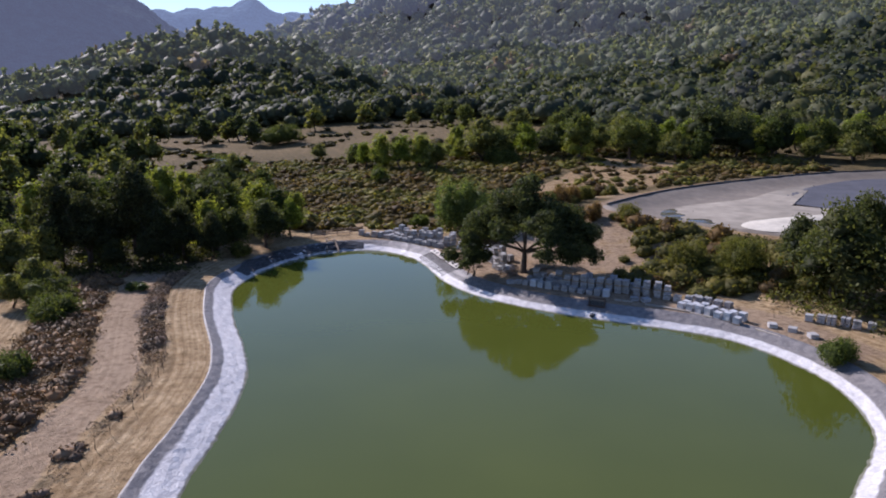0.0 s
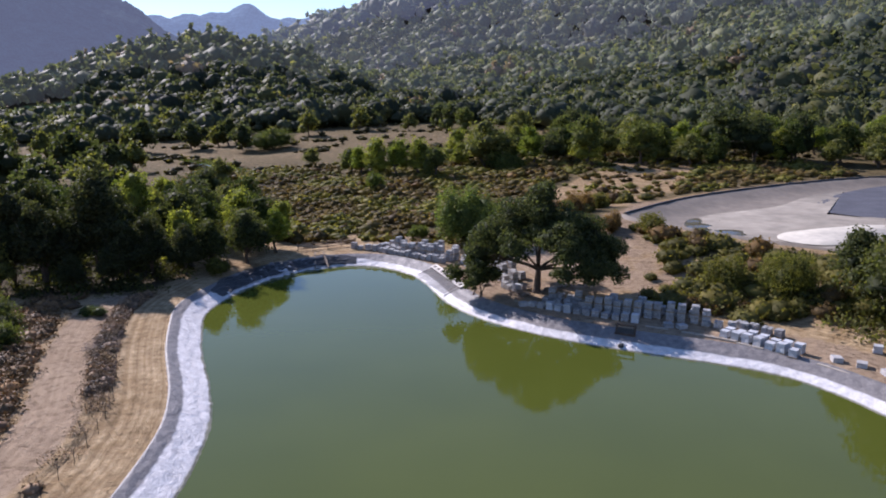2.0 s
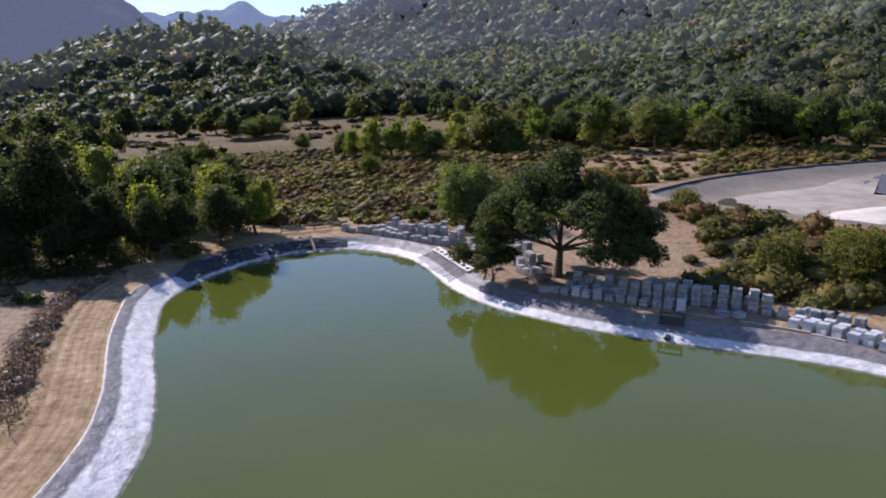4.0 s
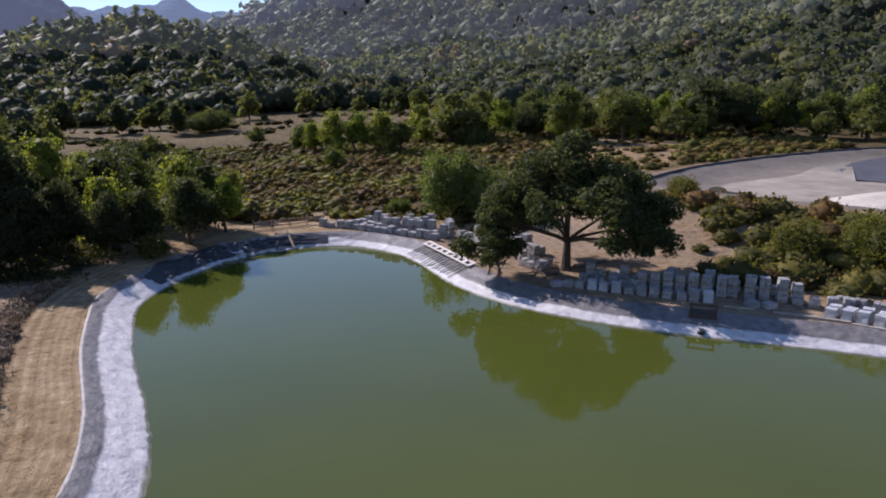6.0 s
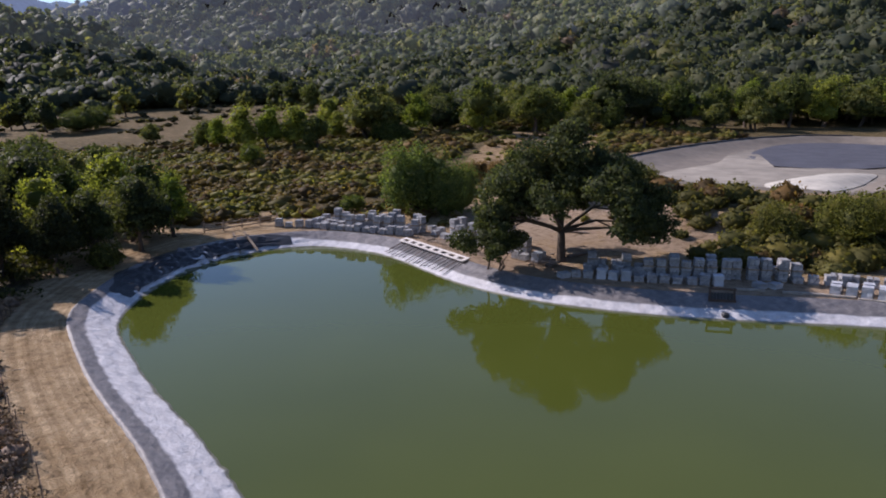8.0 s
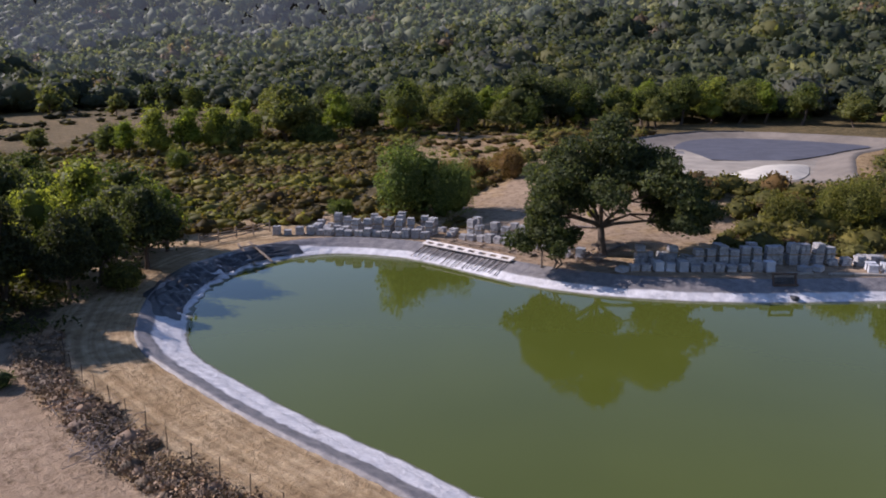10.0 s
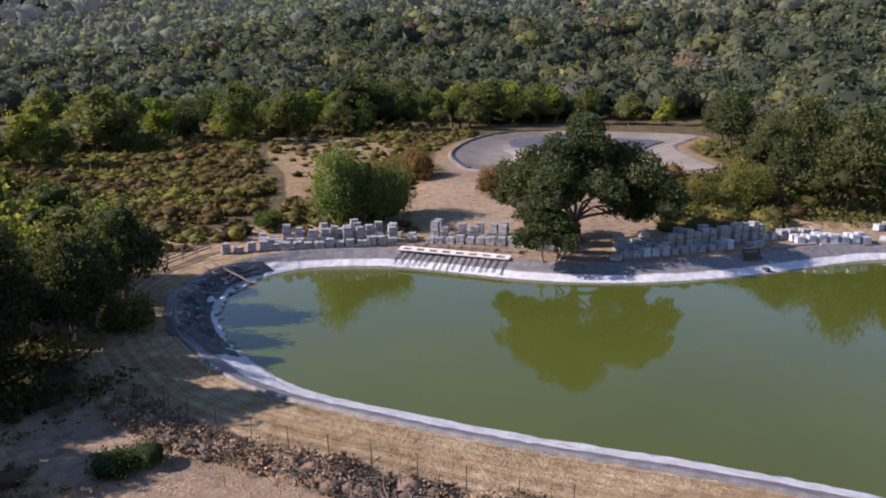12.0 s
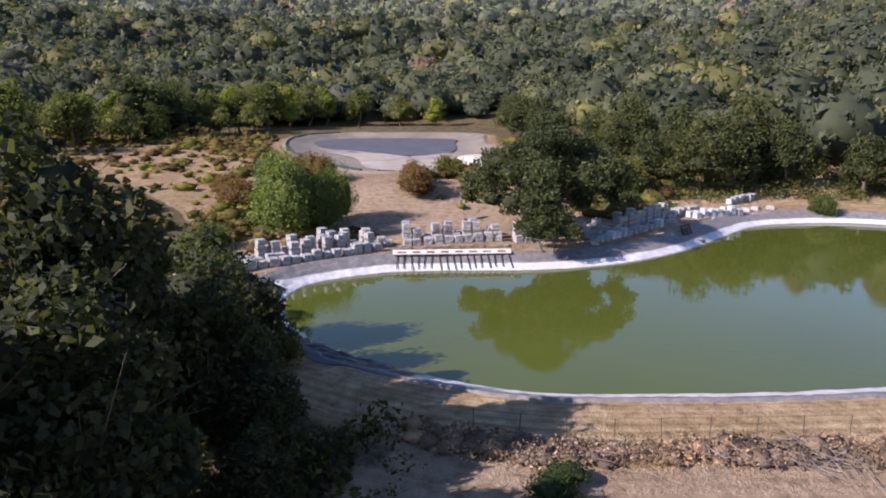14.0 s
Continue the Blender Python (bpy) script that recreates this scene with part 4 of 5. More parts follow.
woodland("scrub", "scattered scrub on the far fields", fx, fy, sr.uniform(1.0, 2.6, len(fx)), np.array([(0.125, 0.105, 0.052)]) * sr.uniform(0.6, 1.3, (len(fx), 1)), 1, 10, 0.24, 23, M_LEAF, "shrubs", 0.3, 0.6)

# single shrubs that stand out
SHRUBS = [(3.0, 127.0, 5.2, 9.2, (0.105, 0.135, 0.045), "tall feathery green bush behind the stone pallets"), (7.0, 124.6, 4.6, 7.4, (0.11, 0.138, 0.045), "tall feathery green bush behind the stone pallets"),
          (-4.3, 131.5, 2.0, 2.3, (0.085, 0.105, 0.03), "rounded green bush beside the footpath"), (22, 132, 3.0, 4.2, (0.150, 0.092, 0.044), "rust-brown bush on the dirt slope"),
          (21.2, 117.4, 3.0, 3.8, (0.150, 0.092, 0.044), "rust-brown bush on the dirt slope"), (19, 137, 2.6, 3.2, (0.150, 0.092, 0.044), "rust-brown bush on the dirt slope"),
          (39.3, 92.6, 4.0, 5.0, (0.125, 0.125, 0.036), "yellow-green bush above the stone yard"), (34, 95, 3.2, 4.0, (0.12, 0.115, 0.036), "yellow-green bush above the stone yard"),
          (-16, 184, 3.4, 4.2, (0.10, 0.12, 0.03), "rounded green bush in the scrub"), (16.3, 207, 6, 4.2, (0.085, 0.10, 0.035), "low domed bush below the trees"),
          (-65, 290, 10, 8.0, (0.075, 0.09, 0.03), "large domed thicket across the marsh"), (39, 66.3, 2.2, 2.4, (0.075, 0.095, 0.03), "green bush beside the yard"),
          (14, 139, 3.0, 3.4, (0.150, 0.092, 0.044), "rust-brown bush on the dirt slope"), (17.5, 143.5, 3.0, 3.2, (0.150, 0.092, 0.044), "rust-brown bush on the dirt slope"),
          (24, 137.5, 3.2, 3.4, (0.150, 0.092, 0.044), "rust-brown bush on the dirt slope"), (27.5, 142, 3.0, 3.0, (0.12, 0.11, 0.036), "olive bush on the dirt slope"),
          (12, 134, 2.2, 2.4, (0.150, 0.092, 0.044), "rust-brown bush on the dirt slope"), (25.5, 119, 2.6, 2.8, (0.150, 0.092, 0.044), "rust-brown bush on the dirt slope"), (30, 116, 2.8, 3.0, (0.12, 0.112, 0.036), "olive bush on the dirt slope"),
          (-40.2, 90.6, 1.9, 1.2, (0.050, 0.070, 0.028), "low green shrub at the roadside"), (-48.5, 84.5, 4.2, 3.4, (0.085, 0.098, 0.034), "olive-green bush beyond the dirt road"), (-46, 79, 3.6, 3.0, (0.08, 0.096, 0.032), "olive-green bush beyond the dirt road"), (-41, 62, 2.6, 2.6, (0.07, 0.088, 0.03), "olive-green bush beyond the dirt road"),
          (-31.5, 108.5, 2.0, 2.4, (0.10, 0.10, 0.032), "olive bush under the trees")]
for x, y, w, h, tint, label in SHRUBS:
    n = int(1500 + 420 * w * h)
    me = shrub_mesh(min(n, 14000), (0.05 if w < 2 else 0.09) if w < 5 else 0.15, tuple(1.4 * c for c in tint), sr, w, h, 0.6 if h > 6 else 0.0)
    bush = tagged(new("bush"), label, "bush")
    bush.matrix_basis = pose(x, y, float(land(x, y)[0]) - 0.1)
    under("foliage", me, bush)
    limbs = []
    for _ in range(7):
        tip = np.array([sr.uniform(-0.45, 0.45) * w, sr.uniform(-0.45, 0.45) * w, h * sr.uniform(0.45, 0.8)])
        limbs.append([((sr.uniform(-0.1, 0.1), sr.uniform(-0.1, 0.1), -0.1), 0.02 + 0.012 * h), (tip * 0.5 + np.array([0, 0, 0.1 * h]), 0.012 + 0.007 * h), (tip, 0.008)])
    tv, tf = tubes(limbs, 5)
    under("stems", mesh_of("stems", tv, tf, M_BARK, smooth=True), bush)

# windrow of dead brush between the bank and the dirt road
bx, by = strew(9000, -60, -18, 40, 97, lambda x, y: between(offset_from(np.stack([x, y], 1), SHORE_LINE), 8.0, 10.0, 0.6) * 0.8 * (0.15 + 0.85 * ease(60, 76, y)))
thicket("dead_brush", "windrow of dry grey-brown brush along the bank", bx, by, sr.uniform(0.4, 1.0, len(bx)), np.array([(0.27, 0.19, 0.145)]) * sr.uniform(0.5, 1.35, (len(bx), 1)), 24, 90, 0.075, 0.85, M_TWIG)
bx, by = strew(5000, -64, -24, 40, 92, lambda x, y: between(offset_from(np.stack([x, y], 1), SHORE_LINE), 15.5, 22, 1.0) * 0.5)
thicket("dead_brush", "rust-brown dry brush beyond the dirt road", bx, by, sr.uniform(0.6, 1.7, len(bx)), np.array([(0.22, 0.145, 0.09)]) * sr.uniform(0.55, 1.35, (len(bx), 1)), 25, 60, 0.085, 0.6, M_TWIG)

heap_r = np.random.RandomState(29)
for lo, hi, count, small, large, tint, label in ((8.2, 9.8, 300, 0.35, 0.85, (0.27, 0.185, 0.14), "heaps of dry purple-brown brush along the bank"), (15.5, 21.5, 620, 0.5, 1.2, (0.25, 0.155, 0.095), "heaps of rust-brown brush beyond the dirt road")):
    x, y = heap_r.uniform(-62, -18, 12000), heap_r.uniform(40, 98, 12000)
    d = offset_from(np.stack([x, y], 1), SHORE_LINE)
    ok = np.where((d > lo) & (d < hi) & (waves(x, y, 7, 75) > -0.35) & ((y > 68) | (hi > 12) | (waves(x, y, 5, 77) > 0.5)))[0][:count]
    woodland("dead_brush", label, x[ok], y[ok], heap_r.uniform(small, large, len(ok)), np.array([tint]) * heap_r.uniform(0.55, 1.35, (len(ok), 1)), 1, 170, 0.085, 76, M_TWIG, "brush", 0.02, 0.8)

# undergrowth below the trees
ux, uy = strew(2600, -80, -29, 97, 170, lambda x, y: (offset_from(np.stack([x, y], 1), SHORE_LINE) > 7.5) * ease(-33, -40, x) * 0.55)
thicket("undergrowth", "dark undergrowth below the western trees", ux, uy, sr.uniform(0.7, 2.0, len(ux)), np.array([(0.085, 0.088, 0.036)]) * sr.uniform(0.5, 1.5, (len(ux), 1)), 27, 44, 0.12, 0.9)
ux, uy = strew(1500, 40, 76, 36, 100, lambda x, y: (offset_from(np.stack([x, y], 1), SHORE_LINE) > 11.5) * (offset_from(np.stack([x, y], 1), BASIN_LINE) > 3) * 0.6)
thicket("undergrowth", "olive undergrowth below the trees above the yard", ux, uy, sr.uniform(0.8, 2.2, len(ux)), np.array([(0.115, 0.115, 0.044)]) * sr.uniform(0.5, 1.5, (len(ux), 1)), 28, 44, 0.12, 0.95)


# ---- stone yard: blocks on pallets ----
def stone_mesh(r, sx, sy, high):
    """One rough block with worn edges."""
    bm = boxed((sx, sy, high), 0.02)
    for v in bm.verts:
        v.co += Vector(r.uniform(-0.012, 0.012, 3)) + Vector((0, 0, high / 2))
    me = bpy.data.meshes.new("stone")
    bm.to_mesh(me)
    bm.free()
    me.materials.append(M_STONE)
    return me


def lay_course(thing, z, across, deep, high, wide, gap, r):
    """One layer of blocks, each a little out of line."""
    turn = r.choice([0, 90, 180]) + r.uniform(-5, 5)
    for i in range(across):
        for j in range(deep):
            sx, sy = wide / across, wide / deep
            m = pose(0, 0, z, 0, 0, turn) @ pose(-wide / 2 + sx * (i + 0.5) + r.uniform(-0.03, 0.03), -wide / 2 + sy * (j + 0.5) + r.uniform(-0.03, 0.03), 0, 0, 0, r.uniform(-5, 5))
            key = (across, deep, high, gap)
            if key not in STONES:
                STONES[key] = [stone_mesh(r, sx - gap, sy - gap, high * 0.97) for _ in range(3)]
            under("stone", STONES[key][r.randint(3)], thing, m)


STONES = {}


def pallet_mesh():
    bm = bmesh.new()
    for k in range(6):
        box(bm, pose(-0.5 + 0.2 * k, 0, 0.125), (0.13, 1.1, 0.022))
    for k in (-0.48, 0, 0.48):
        box(bm, pose(0, k, 0.06), (1.12, 0.09, 0.1))
    me = bpy.data.meshes.new("pallet")
    bm.to_mesh(me)
    bm.free()
    me.materials.append(M_PALLET)
    return me


def wrap_mesh(r, high):
    """Slack plastic film over a stack: rounded shoulders, pulled in at the waist."""
    bm = bmesh.new()
    bmesh.ops.create_cube(bm, size=1)
    bmesh.ops.subdivide_edges(bm, edges=bm.edges[:], cuts=3, use_grid_fill=True)
    for v in bm.verts:
        x, y, z = v.co
        k = 1.08 - 0.10 * (1 - abs(z) * 2) - 0.10 * max(0, z - 0.2)
        v.co = Vector((x * k * 0.9 + r.uniform(-0.02, 0.02), y * k * 0.9 + r.uniform(-0.02, 0.02), (z + 0.5) * high + r.uniform(-0.02, 0.02) * (z > -0.4)))
    me = bpy.data.meshes.new("wrap")
    bm.to_mesh(me)
    bm.free()
    me.materials.append(M_WRAP)
    return me


M_WRAP = plain("dusty_white_film", (0.56, 0.57, 0.59), 0.5, 0.2, 3.0)
pr = np.random.RandomState(31)
COURSES = ((2, 3, 0.2), (3, 2, 0.2), (2, 2, 0.24), (2, 2, 0.18), (2, 3, 0.22), (1, 3, 0.22))
LOOSE = ((2, 2, 0.22), (1, 3, 0.2), (2, 2, 0.24))
PALLET = pallet_mesh()
WRAPS = [wrap_mesh(pr, h) for h in (0.95, 1.05, 0.8)]
BIG_BLOCK = []
for _ in range(3):
    bm = boxed((1.0, 0.9, 0.95), 0.04)
    for v in bm.verts:
        v.co += Vector(pr.uniform(-0.03, 0.03, 3))
    me = bpy.data.meshes.new("block")
    bm.to_mesh(me)
    bm.free()
    me.materials.append(M_STONE)
    BIG_BLOCK.append(me)


def stack(x, y, turn, tiers, kind, group):
    """A pallet load of stone, one or two loads high."""
    labels = {"blocks": "pallet stacked with pale grey stone blocks", "wrap": "pallet of stone wrapped in dusty white film", "loose": "untidy pallet of loose pale stone slabs"}
    thing = tagged(new("stone_pallet"), labels[kind], "pallet stack", group)
    thing.matrix_basis = pose(x, y, float(land(x, y)[0]) - 0.02, pr.uniform(-2, 2), pr.uniform(-2, 2), turn) @ Matrix.Diagonal((0.86, 0.86, 0.88, 1))
    z = 0.0
    for tier in range(tiers):
        under("pallet", PALLET, thing, pose(pr.uniform(-0.05, 0.05), pr.uniform(-0.05, 0.05), z, 0, 0, pr.uniform(-4, 4)), "weathered wooden pallet")["kind"] = "stuff"
        z += 0.136
        if kind == "wrap":
            k = pr.randint(3)
            under("wrap", WRAPS[k], thing, pose(0, 0, z, 0, 0, pr.choice([0, 90, 180, 270])))
            z += (0.95, 1.05, 0.8)[k]
        else:
            rounds = pr.randint(3, 6) if tier == tiers - 1 else 5
            for _ in range(rounds):
                across, deep, high = COURSES[pr.randint(6)] if kind == "blocks" else LOOSE[pr.randint(3)]
                lay_course(thing, z, across, deep, high, 0.97 if kind == "blocks" else 1.15, 0.03 if kind == "blocks" else 0.1, pr)
                z += high
    return thing


def row(x0, y0, x1, y1, n, mix, group, jitter=0.12, skip=0.0):
    """Loads side by side along a line; mix: (tiers, kind) to draw from."""
    turn = math.degrees(math.atan2(y1 - y0, x1 - x0))
    for k in range(n):
        if pr.rand() < skip:
            continue
        u = k / max(1, n - 1)
        tiers, kind = mix[pr.randint(len(mix))]
        stack(x0 + (x1 - x0) * u + pr.uniform(-jitter, jitter), y0 + (y1 - y0) * u + pr.uniform(-jitter, jitter), turn + pr.uniform(-7, 7), tiers, kind, group)


YARD = "pallets of stone in the yard"
one, two, wrapped, messy = (1, "blocks"), (2, "blocks"), (1, "wrap"), (1, "loose")
row(-10.9, 122.8, -0.4, 114.6, 13, [one, one, messy], YARD, 0.08)
row(-10.0, 123.9, 0.6, 115.6, 12, [one, messy, two, one], YARD, 0.2, 0.05)
row(-9.4, 125.2, 1.6, 116.8, 12, [two, one, two, messy], YARD, 0.25, 0.08)
row(-8.4, 126.4, 1.6, 119.2, 10, [two, one], YARD, 0.3, 0.2)
row(-14.4, 124.2, -12.2, 123.2, 3, [one, messy], YARD, 0.2)
row(1.5, 116.6, 2.8, 114.6, 2, [two, one], YARD, 0.2)
row(2.9, 117.0, 3.6, 115.8, 2, [two, one], YARD, 0.2)
row(3.4, 112.6, 7.9, 103.6, 10, [one, one, messy], YARD, 0.1)
row(4.6, 113.1, 9.1, 104.2, 10, [two, one, two, messy], YARD, 0.12, 0.04)
row(5.8, 113.7, 10.2, 104.9, 9, [two, two, one], YARD, 0.2, 0.06)
row(7.6, 101.4, 8.9, 99.2, 3, [two, wrapped, one], YARD, 0.15)
row(8.9, 101.8, 9.8, 100.4, 2, [two, one], YARD, 0.15)
row(10.2, 93.0, 20.8, 86.9, 12, [wrapped, one], YARD, 0.06)
row(12.0, 94.2, 16.2, 91.9, 5, [messy, messy, one], YARD, 0.3)
row(12.9, 95.4, 17.0, 93.2, 5, [messy, two, one, messy], YARD, 0.3)
row(16.6, 91.4, 22.6, 88.4, 7, [two], YARD, 0.12)
row(18.0, 92.4, 22.2, 90.2, 4, [two, one], YARD, 0.2)
row(23.6, 88.2, 28.2, 86.2, 5, [two, two, one], YARD, 0.1)
row(24.4, 89.4, 27.6, 88.0, 3, [two, one], YARD, 0.15)
row(28.2, 85.8, 31.4, 84.0, 4, [one, two, messy], YARD, 0.15)
row(28.8, 82.2, 33.4, 76.9, 7, [wrapped], YARD, 0.02)
row(29.7, 83.0, 34.3, 77.7, 7, [wrapped], YARD, 0.02)
row(31.8, 85.0, 34.6, 82.0, 4, [one, messy], YARD, 0.2)
row(41.6, 77.4, 46.6, 73.6, 6, [one, messy, wrapped], YARD, 0.2)

# single dressed blocks set down along the yard's edge
for x, y in ((9.2, 93.4), (24.0, 85.6), (25.3, 85.2), (36.8, 75.6), (38.4, 74.2), (39.6, 72.2)):
    ob = tagged(new("stone_block", BIG_BLOCK[pr.randint(3)]), "single pale dressed stone block on the ground", "stone block", "loose stone blocks")
    ob.matrix_basis = pose(x, y, float(land(x, y)[0]) + 0.24, 0, 0, pr.uniform(0, 90)) @ Matrix.Diagonal((1, 1, 0.5, 1))

# long pale beams on the ground
for k, (x, y, turn, size) in enumerate(((26.2, 82.9, -28, 3.2), (28.0, 81.6, -33, 3.4), (30.2, 79.4, -42, 2.6), (22.6, 85.0, -24, 2.4), (35.6, 73.8, -55, 3.0))):
    bm = boxed((size, 0.28, 0.2), 0.02)
    bmesh.ops.subdivide_edges(bm, edges=bm.edges[:], cuts=2, use_grid_fill=True)
    for v in bm.verts:
        v.co += Vector(pr.uniform(-0.012, 0.012, 3))
    ob = tagged(part("beam", bm, M_PLANK), "long bleached timber beam lying in the yard", "beam", "beams on the ground")
    ob.matrix_basis = pose(x, y, float(land(x, y)[0]) + 0.1, 0, 0, turn)

# row of empty pallets behind the staging
for k in range(9):
    x, y = 1.3 + 3.9 * k / 8, 112.0 - 9.4 * k / 8
    thing = tagged(new("wooden_pallet"), "low wooden pallet standing empty behind the staging", "pallet", "empty pallets")
    thing.matrix_basis = pose(x, y, float(land(x, y)[0]), 0, 0, -68 + pr.uniform(-8, 8))
    under("deck", PALLET, thing)["kind"] = "stuff"
    if k % 3 != 1:
        under("second_deck", PALLET, thing, pose(0.03, 0.04, 0.14, 0, 0, 5))["kind"] = "stuff"


# ---- staging of white boards with hoses down the bank ----
def staging():
    length, wide = 11.9, 1.0
    thing = tagged(new("staging"), "long white board staging with eight square openings on the bank", "staging")
    thing.matrix_basis = pose(0.32, 106.7, 1.34, 0, 0, -70.6) @ pose(0, 0, 0, 13, 0, 0)
    for side in (-1, 1):
        ob = part("rail", boxed((length, 0.26, 0.1), 0.015), M_WHITE, thing)
        ob.location = (0, side * (wide / 2 - 0.13), 0)
    for k in range(9):
        ob = part("cross_board", boxed((0.62 if 0 < k < 8 else 0.5, wide - 0.52, 0.09), 0.012), M_WHITE, thing)
        ob.location = (-length / 2 + 0.25 + (length - 0.5) * k / 8, 0, 0)
    # Black plates below the openings paint in the shade there.
    for k in range(8):
        ob = part("recess", boxed((0.82, wide - 0.54, 0.04)), M_PIPE, thing, "black plate painting the shade in an opening")
        ob.location = (-length / 2 + 0.25 + (length - 0.5) * (k + 0.5) / 8, 0, -0.16)
    for k in range(9):
        ob = part("leg", boxed((0.1, 0.1, 0.75), 0.01), M_PLANK, thing)
        ob.location = (-length / 2 + 0.25 + (length - 0.5) * k / 8, -wide / 2 + 0.2, -0.40)
    return thing


staging()
hose_r = np.random.RandomState(3)
for k in range(17):
    u = (k + 0.5) / 17
    x, y = -1.55 + 3.95 * u - 0.25, 112.25 - 11.1 * u - 0.1
    down = np.array([-0.94, -0.33])
    bend = hose_r.uniform(-0.25, 0.25)
    path = []
    for s in np.linspace(0, 1, 7):
        w = 2.35 * s
        px, py = x + down[0] * w + bend * s * 0.4, y + down[1] * w + bend * s
        d0 = offset_from(np.array([[px, py]]), SHORE_LINE)[0]
        path.append(((px, py, max(-0.2, 1.15 * d0 / 3.1) + 0.14), 0.045))
    tv, tf = tubes(path and [path], 6)
    ob = tagged(new("hose", mesh_of("hose", tv, tf, M_PIPE if k % 3 else M_STEEL, smooth=True)), "dark hose running down the liner into the water", "hose", "hoses below the staging")


# ---- outlet frame and inlet planks ----
def outlet():
    thing = tagged(new("outlet_frame"), "dark timber outlet frame set into the pond bank", "sluice")
    thing.matrix_basis = pose(18.6, 83.2, 0.0, 0, 0, -27) @ Matrix.Diagonal((1.15, 1.15, 1.15, 1))
    for side in (-0.85, 0.85):
        ob = part("post", boxed((0.14, 0.14, 2.0), 0.015), M_STEEL, thing)
        ob.matrix_basis = pose(side, 0.5, 0.75, -18, 0, 0)
    for y, z, name in ((0.72, 1.62, "top_beam"), (0.4, 0.85, "cross_beam")):
        ob = part(name, boxed((1.9, 0.13, 0.16), 0.015), M_STEEL, thing)
        ob.location = (0, y, z)
    # Boards coloured black to stand for the shade in the open gap.
    for k in range(7):
        ob = part("board", boxed((0.21, 0.05, 1.5), 0.01), M_PIPE, thing)
        ob.matrix_basis = pose(-0.69 + 0.23 * k, 0.62, 0.6, -18, 0, 0)
    ob = part("pipe", boxed((0.5, 1.6, 0.4), 0.12), M_PIPE, thing, "black outlet pipe at the water")
    ob.matrix_basis = pose(0, -0.6, 0.15, -10, 0, 0)


outlet()


def inlet():
    thing = tagged(new("inlet_planks"), "two weathered planks laid down the liner at the inlet", "planks")
    thing.matrix_basis = pose(-18.8, 117.4, 0.05, 0, 0, 14)
    for side in (-0.8, 0.8):
        ob = part("plank", boxed((0.26, 4.4, 0.08), 0.01), M_PALLET, thing)
        ob.matrix_basis = pose(side, 0, 0.92, 19, 0, side * 6)
    ob = part("crosspiece", boxed((1.9, 0.16, 0.08), 0.01), M_PALLET, thing)
    ob.location = (0, 1.25, 1.42)


inlet()


def rucked_sheet(i0, i1, low, high, name, label, seed):
    """Loose black lining thrown in folds over the bank."""
    n = len(fine_shore)
    ids = [(i % n) for i in range(i0, i1)]
    base, out = fine_shore[ids], outward[ids]
    verts, m = [], 26
    taper = np.minimum(1, np.minimum(np.arange(len(ids)), np.arange(len(ids))[::-1]) / 12.0)
    for u in np.linspace(0, 1, m):
        edge = 0.35 * waves(base[:, 0], base[:, 1], 5, seed) * u
        w = low + (high - low) * u * (0.5 + 0.5 * taper) + edge
        p = base + out * w[:, None]
        fold = np.abs(np.sin(3.2 * w + 2.4 * waves(p[:, 0], p[:, 1], 4, seed + 1))) * 0.30 + 0.10 * waves(p[:, 0], p[:, 1], 1.5, seed + 2)
        z = np.where(w < 3.1, 1.15 * w / 3.1, 1.15 - 0.1 * (w - 3.1)) + 0.08 + fold * taper * np.sin(math.pi * min(1, u * 1.2 + 0.1)) ** 0.5
        verts.append(np.stack([p[:, 0], p[:, 1], z], 1))
    k = len(ids)
    g = np.arange(k * m).reshape(m, k)
    f = np.stack([g[:-1, :-1], g[:-1, 1:], g[1:, 1:], g[1:, :-1]], -1).reshape(-1, 4)
    tagged(new(name, mesh_of(name, np.concatenate(verts), [f], M_BLACK, smooth=True)), label, "plastic sheet")


CORNER = int(np.argmin(np.hypot(fine_shore[:, 0] + 23, fine_shore[:, 1] - 111.5)))
rucked_sheet(CORNER - 48, CORNER + 40, 0.55, 3.7, "black_sheet", "black plastic lining bunched in loose folds", 81)


# ---- fences ----
def wire_fence():
    """Steel posts with three wires between the bank and the road."""
    line = fine_shore + outward * 7.7
    keep = (line[:, 0] < -18) & (line[:, 1] > 46) & (line[:, 1] < 97) & (fine_shore[:, 1] < 98)
    p = line[keep]
    p = p[np.argsort(p[:, 1])]
    run = np.concatenate([[0], np.cumsum(np.hypot(*np.diff(p, axis=0).T))])
    at = np.arange(0, run[-1], 2.2)
    xs, ys = np.interp(at, run, p[:, 0]), np.interp(at, run, p[:, 1])
    zs = land(xs, ys)
    thing = tagged(new("wire_fence"), "thin wire fence on rusty steel posts along the bank", "fence")
    fr = np.random.RandomState(2)
    bm = bmesh.new()
    box(bm, pose(0, 0, 0.55), (0.04, 0.035, 1.3), 0.006)
    me = bpy.data.meshes.new("post")
    bm.to_mesh(me)
    bm.free()
    me.materials.append(M_STEEL)
    for x, y, z in zip(xs, ys, zs):
        under("post", me, thing, pose(x, y, z, fr.uniform(-3, 3), fr.uniform(-3, 3), fr.uniform(0, 90)))
    for h in (0.45, 0.8, 1.15):
        tv, tf = tubes([[((x, y, z + h), 0.006) for x, y, z in zip(xs, ys, zs)]], 4)
        under("wire", mesh_of("wire", tv, tf, M_STEEL), thing)


wire_fence()


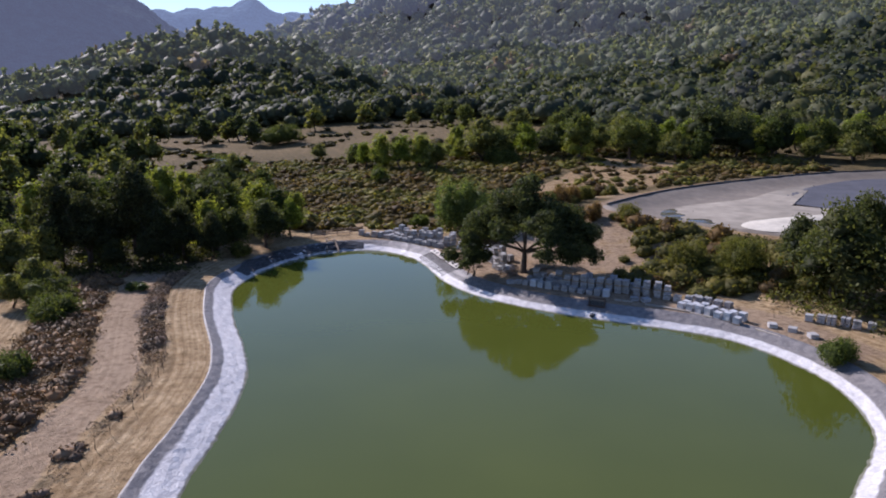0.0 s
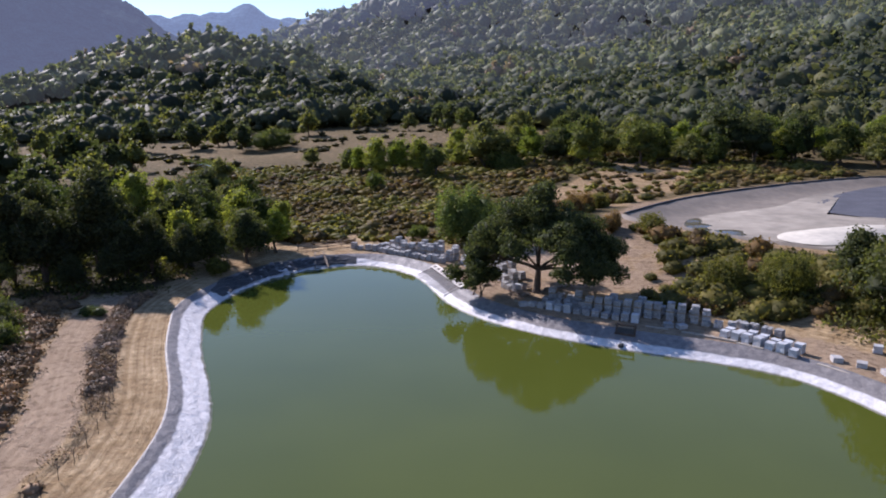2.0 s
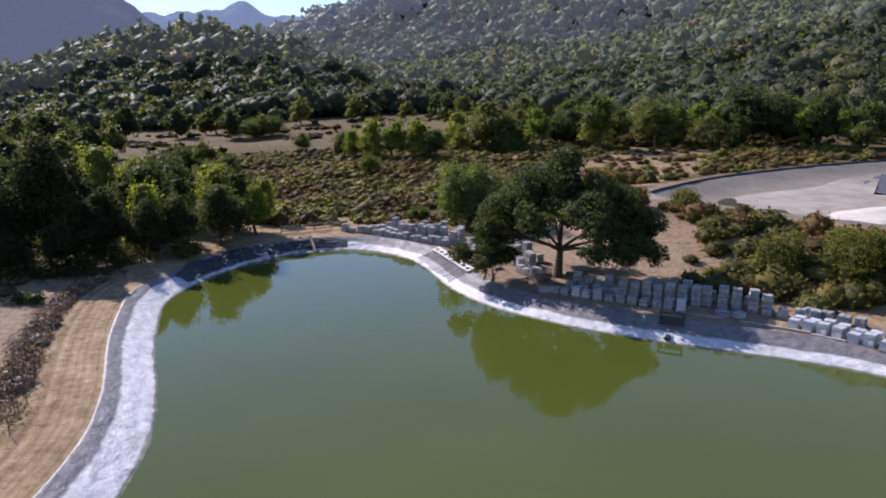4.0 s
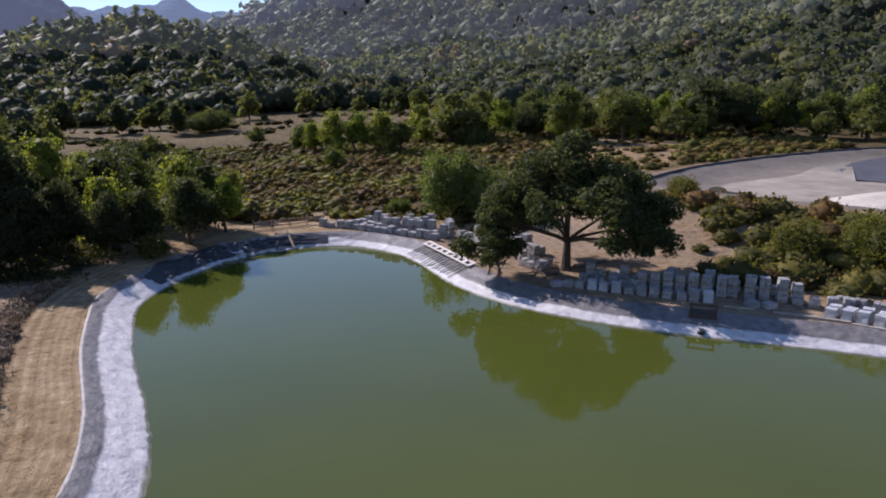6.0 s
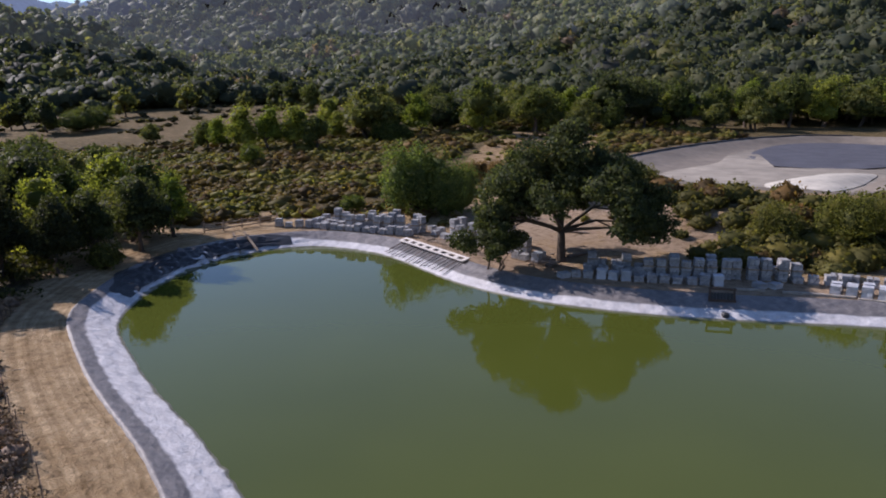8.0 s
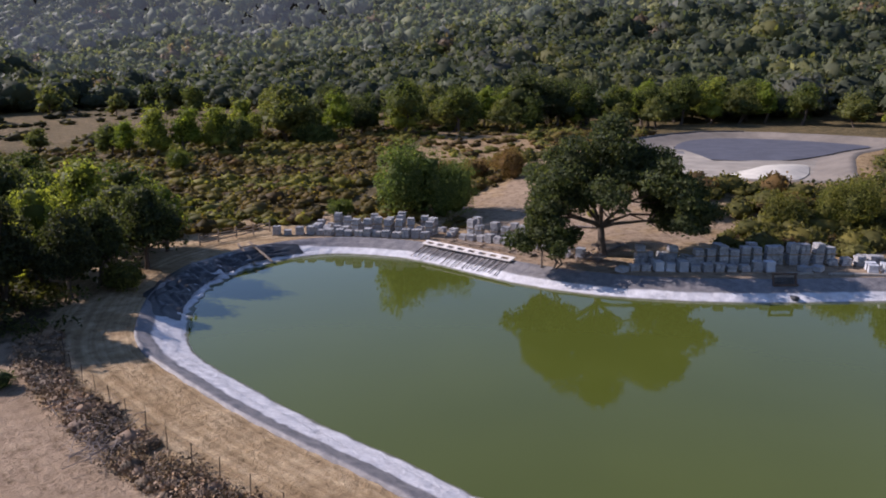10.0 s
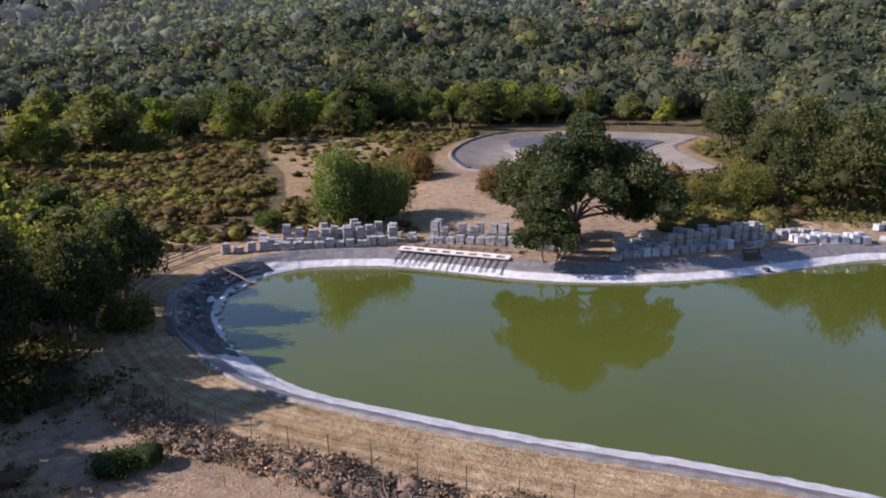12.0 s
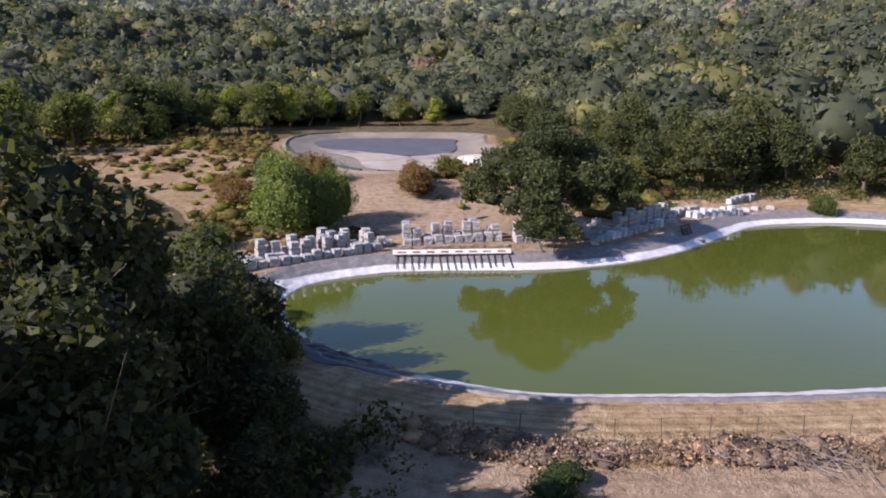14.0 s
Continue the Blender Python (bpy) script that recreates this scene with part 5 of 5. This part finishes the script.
def rail_fence(x0, y0, x1, y1, bays):
    thing = tagged(new("rail_fence"), "weathered wooden rail fence by the pond corner", "fence")
    turn = math.degrees(math.atan2(y1 - y0, x1 - x0))
    step = math.hypot(x1 - x0, y1 - y0) / bays
    z = float(land((x0 + x1) / 2, (y0 + y1) / 2)[0])
    thing.matrix_basis = pose(x0, y0, z, 0, 0, turn)
    for k in range(bays + 1):
        ob = part("post", boxed((0.14, 0.14, 1.35), 0.02), M_PALLET, thing)
        ob.matrix_basis = pose(k * step, 0, 0.6, pr.uniform(-3, 3), pr.uniform(-3, 3), 0)
    for k in range(bays):
        for h in (0.35, 0.68, 1.0):
            ob = part("rail", boxed((step, 0.05, 0.13), 0.01), M_PALLET, thing)
            ob.matrix_basis = pose((k + 0.5) * step, -0.09, h, 0, pr.uniform(-1.5, 1.5), 0)


rail_fence(-23.2, 122.6, -14.6, 127.0, 4)


# ---- dead wood ----
def sticks(name, x, y, n, reach, tall, label, seed, material, thick=0.035):
    r = np.random.RandomState(seed)
    z = float(land(x, y)[0])
    paths = []
    for _ in range(n):
        a, t = r.uniform(0, 6.283), r.uniform(-0.25, 0.45)
        p = np.array([x + r.normal(0, reach * 0.3), y + r.normal(0, reach * 0.5), z + abs(r.normal(0.3, 0.3)) * tall + 0.05])
        half = r.uniform(0.4, 1.2) * reach * 0.45
        way = np.array([math.cos(a), math.sin(a), 0.5 * t]) * half
        lift = np.array([0, 0, max(0.0, abs(way[2]) - p[2] + z + 0.04)])
        paths.append([(p - way + lift, thick * r.uniform(0.6, 1.3)), (p + r.normal(0, 0.06, 3) + lift, thick * 0.8), (p + way + lift, thick * 0.3)])
    tv, tf = tubes(paths, 5)
    return tagged(new(name, mesh_of(name, tv, tf, material)), label, "dead wood", kind="stuff")


M_DEAD = plain("bleached_dead_wood", (0.33, 0.27, 0.23), 0.95, 0.4, 6.0)
sticks("branch_pile", -34.9, 79.9, 70, 2.2, 0.8, "pile of bleached dead branches beside the road", 91, M_DEAD, 0.022)
sticks("branch_pile", -36.0, 84.4, 30, 1.6, 0.8, "pile of bleached dead branches beside the road", 92, M_DEAD, 0.022)
sticks("branch_pile", -37.2, 88.8, 24, 1.6, 0.8, "pile of bleached dead branches beside the road", 94, M_DEAD, 0.02)
sticks("branch_pile", 9.2, 98.8, 26, 2.2, 0.8, "broken pale limbs lying at the oak's foot", 93, M_DEAD, 0.09)


def log(x, y, turn, length, girth, label):
    r = np.random.RandomState(int(x * 10) % 97)
    c, s = math.cos(radians(turn)), math.sin(radians(turn))
    ts = np.linspace(-0.5, 0.5, 6)
    pts = [((x + c * length * t, y + s * length * t + r.normal(0, 0.06), float(land(x + c * length * t, y + s * length * t)[0]) + girth * 0.9), girth * (1 - 0.5 * (t + 0.5))) for t in ts]
    limbs = [[(pts[3][0], girth * 0.5), (np.array(pts[3][0]) + np.array((s * 0.8, -c * 0.8, 0.3)), girth * 0.15)], [(pts[4][0], girth * 0.4), (np.array(pts[4][0]) + np.array((-s * 0.7, c * 0.7, 0.4)), girth * 0.12)]]
    tv, tf = tubes([pts] + limbs, 8)
    return tagged(new("fallen_log", mesh_of("fallen_log", tv, tf, M_DEAD, smooth=True)), label, "log")


log(17.8, 108.6, -50, 3.4, 0.16, "pale fallen log on the dirt slope")
log(14.5, 100.5, 20, 4.0, 0.2, "brown fallen limb behind the oak")

# ---- odd things by the far yard ----
bm = bmesh.new()
bmesh.ops.create_cone(bm, cap_ends=True, segments=20, radius1=0.3, radius2=0.3, depth=0.9)
for v in bm.verts:
    v.co.z += 0.45
barrel = tagged(new("barrel"), "blue plastic barrel standing by the yard", "barrel")
barrel.matrix_basis = pose(45.0, 63.5, float(land(45.0, 63.5)[0]))
part("body", bm, plain("blue_plastic", (0.03, 0.06, 0.35), 0.4, 0.2, 4.0), barrel)
for h in (0.3, 0.6):
    bm = bmesh.new()
    bmesh.ops.create_cone(bm, cap_ends=True, segments=20, radius1=0.315, radius2=0.315, depth=0.04)
    part("hoop", bm, plain("blue_plastic_ridge", (0.03, 0.06, 0.30), 0.4, 0.2, 4.0), barrel).location = (0, 0, h)
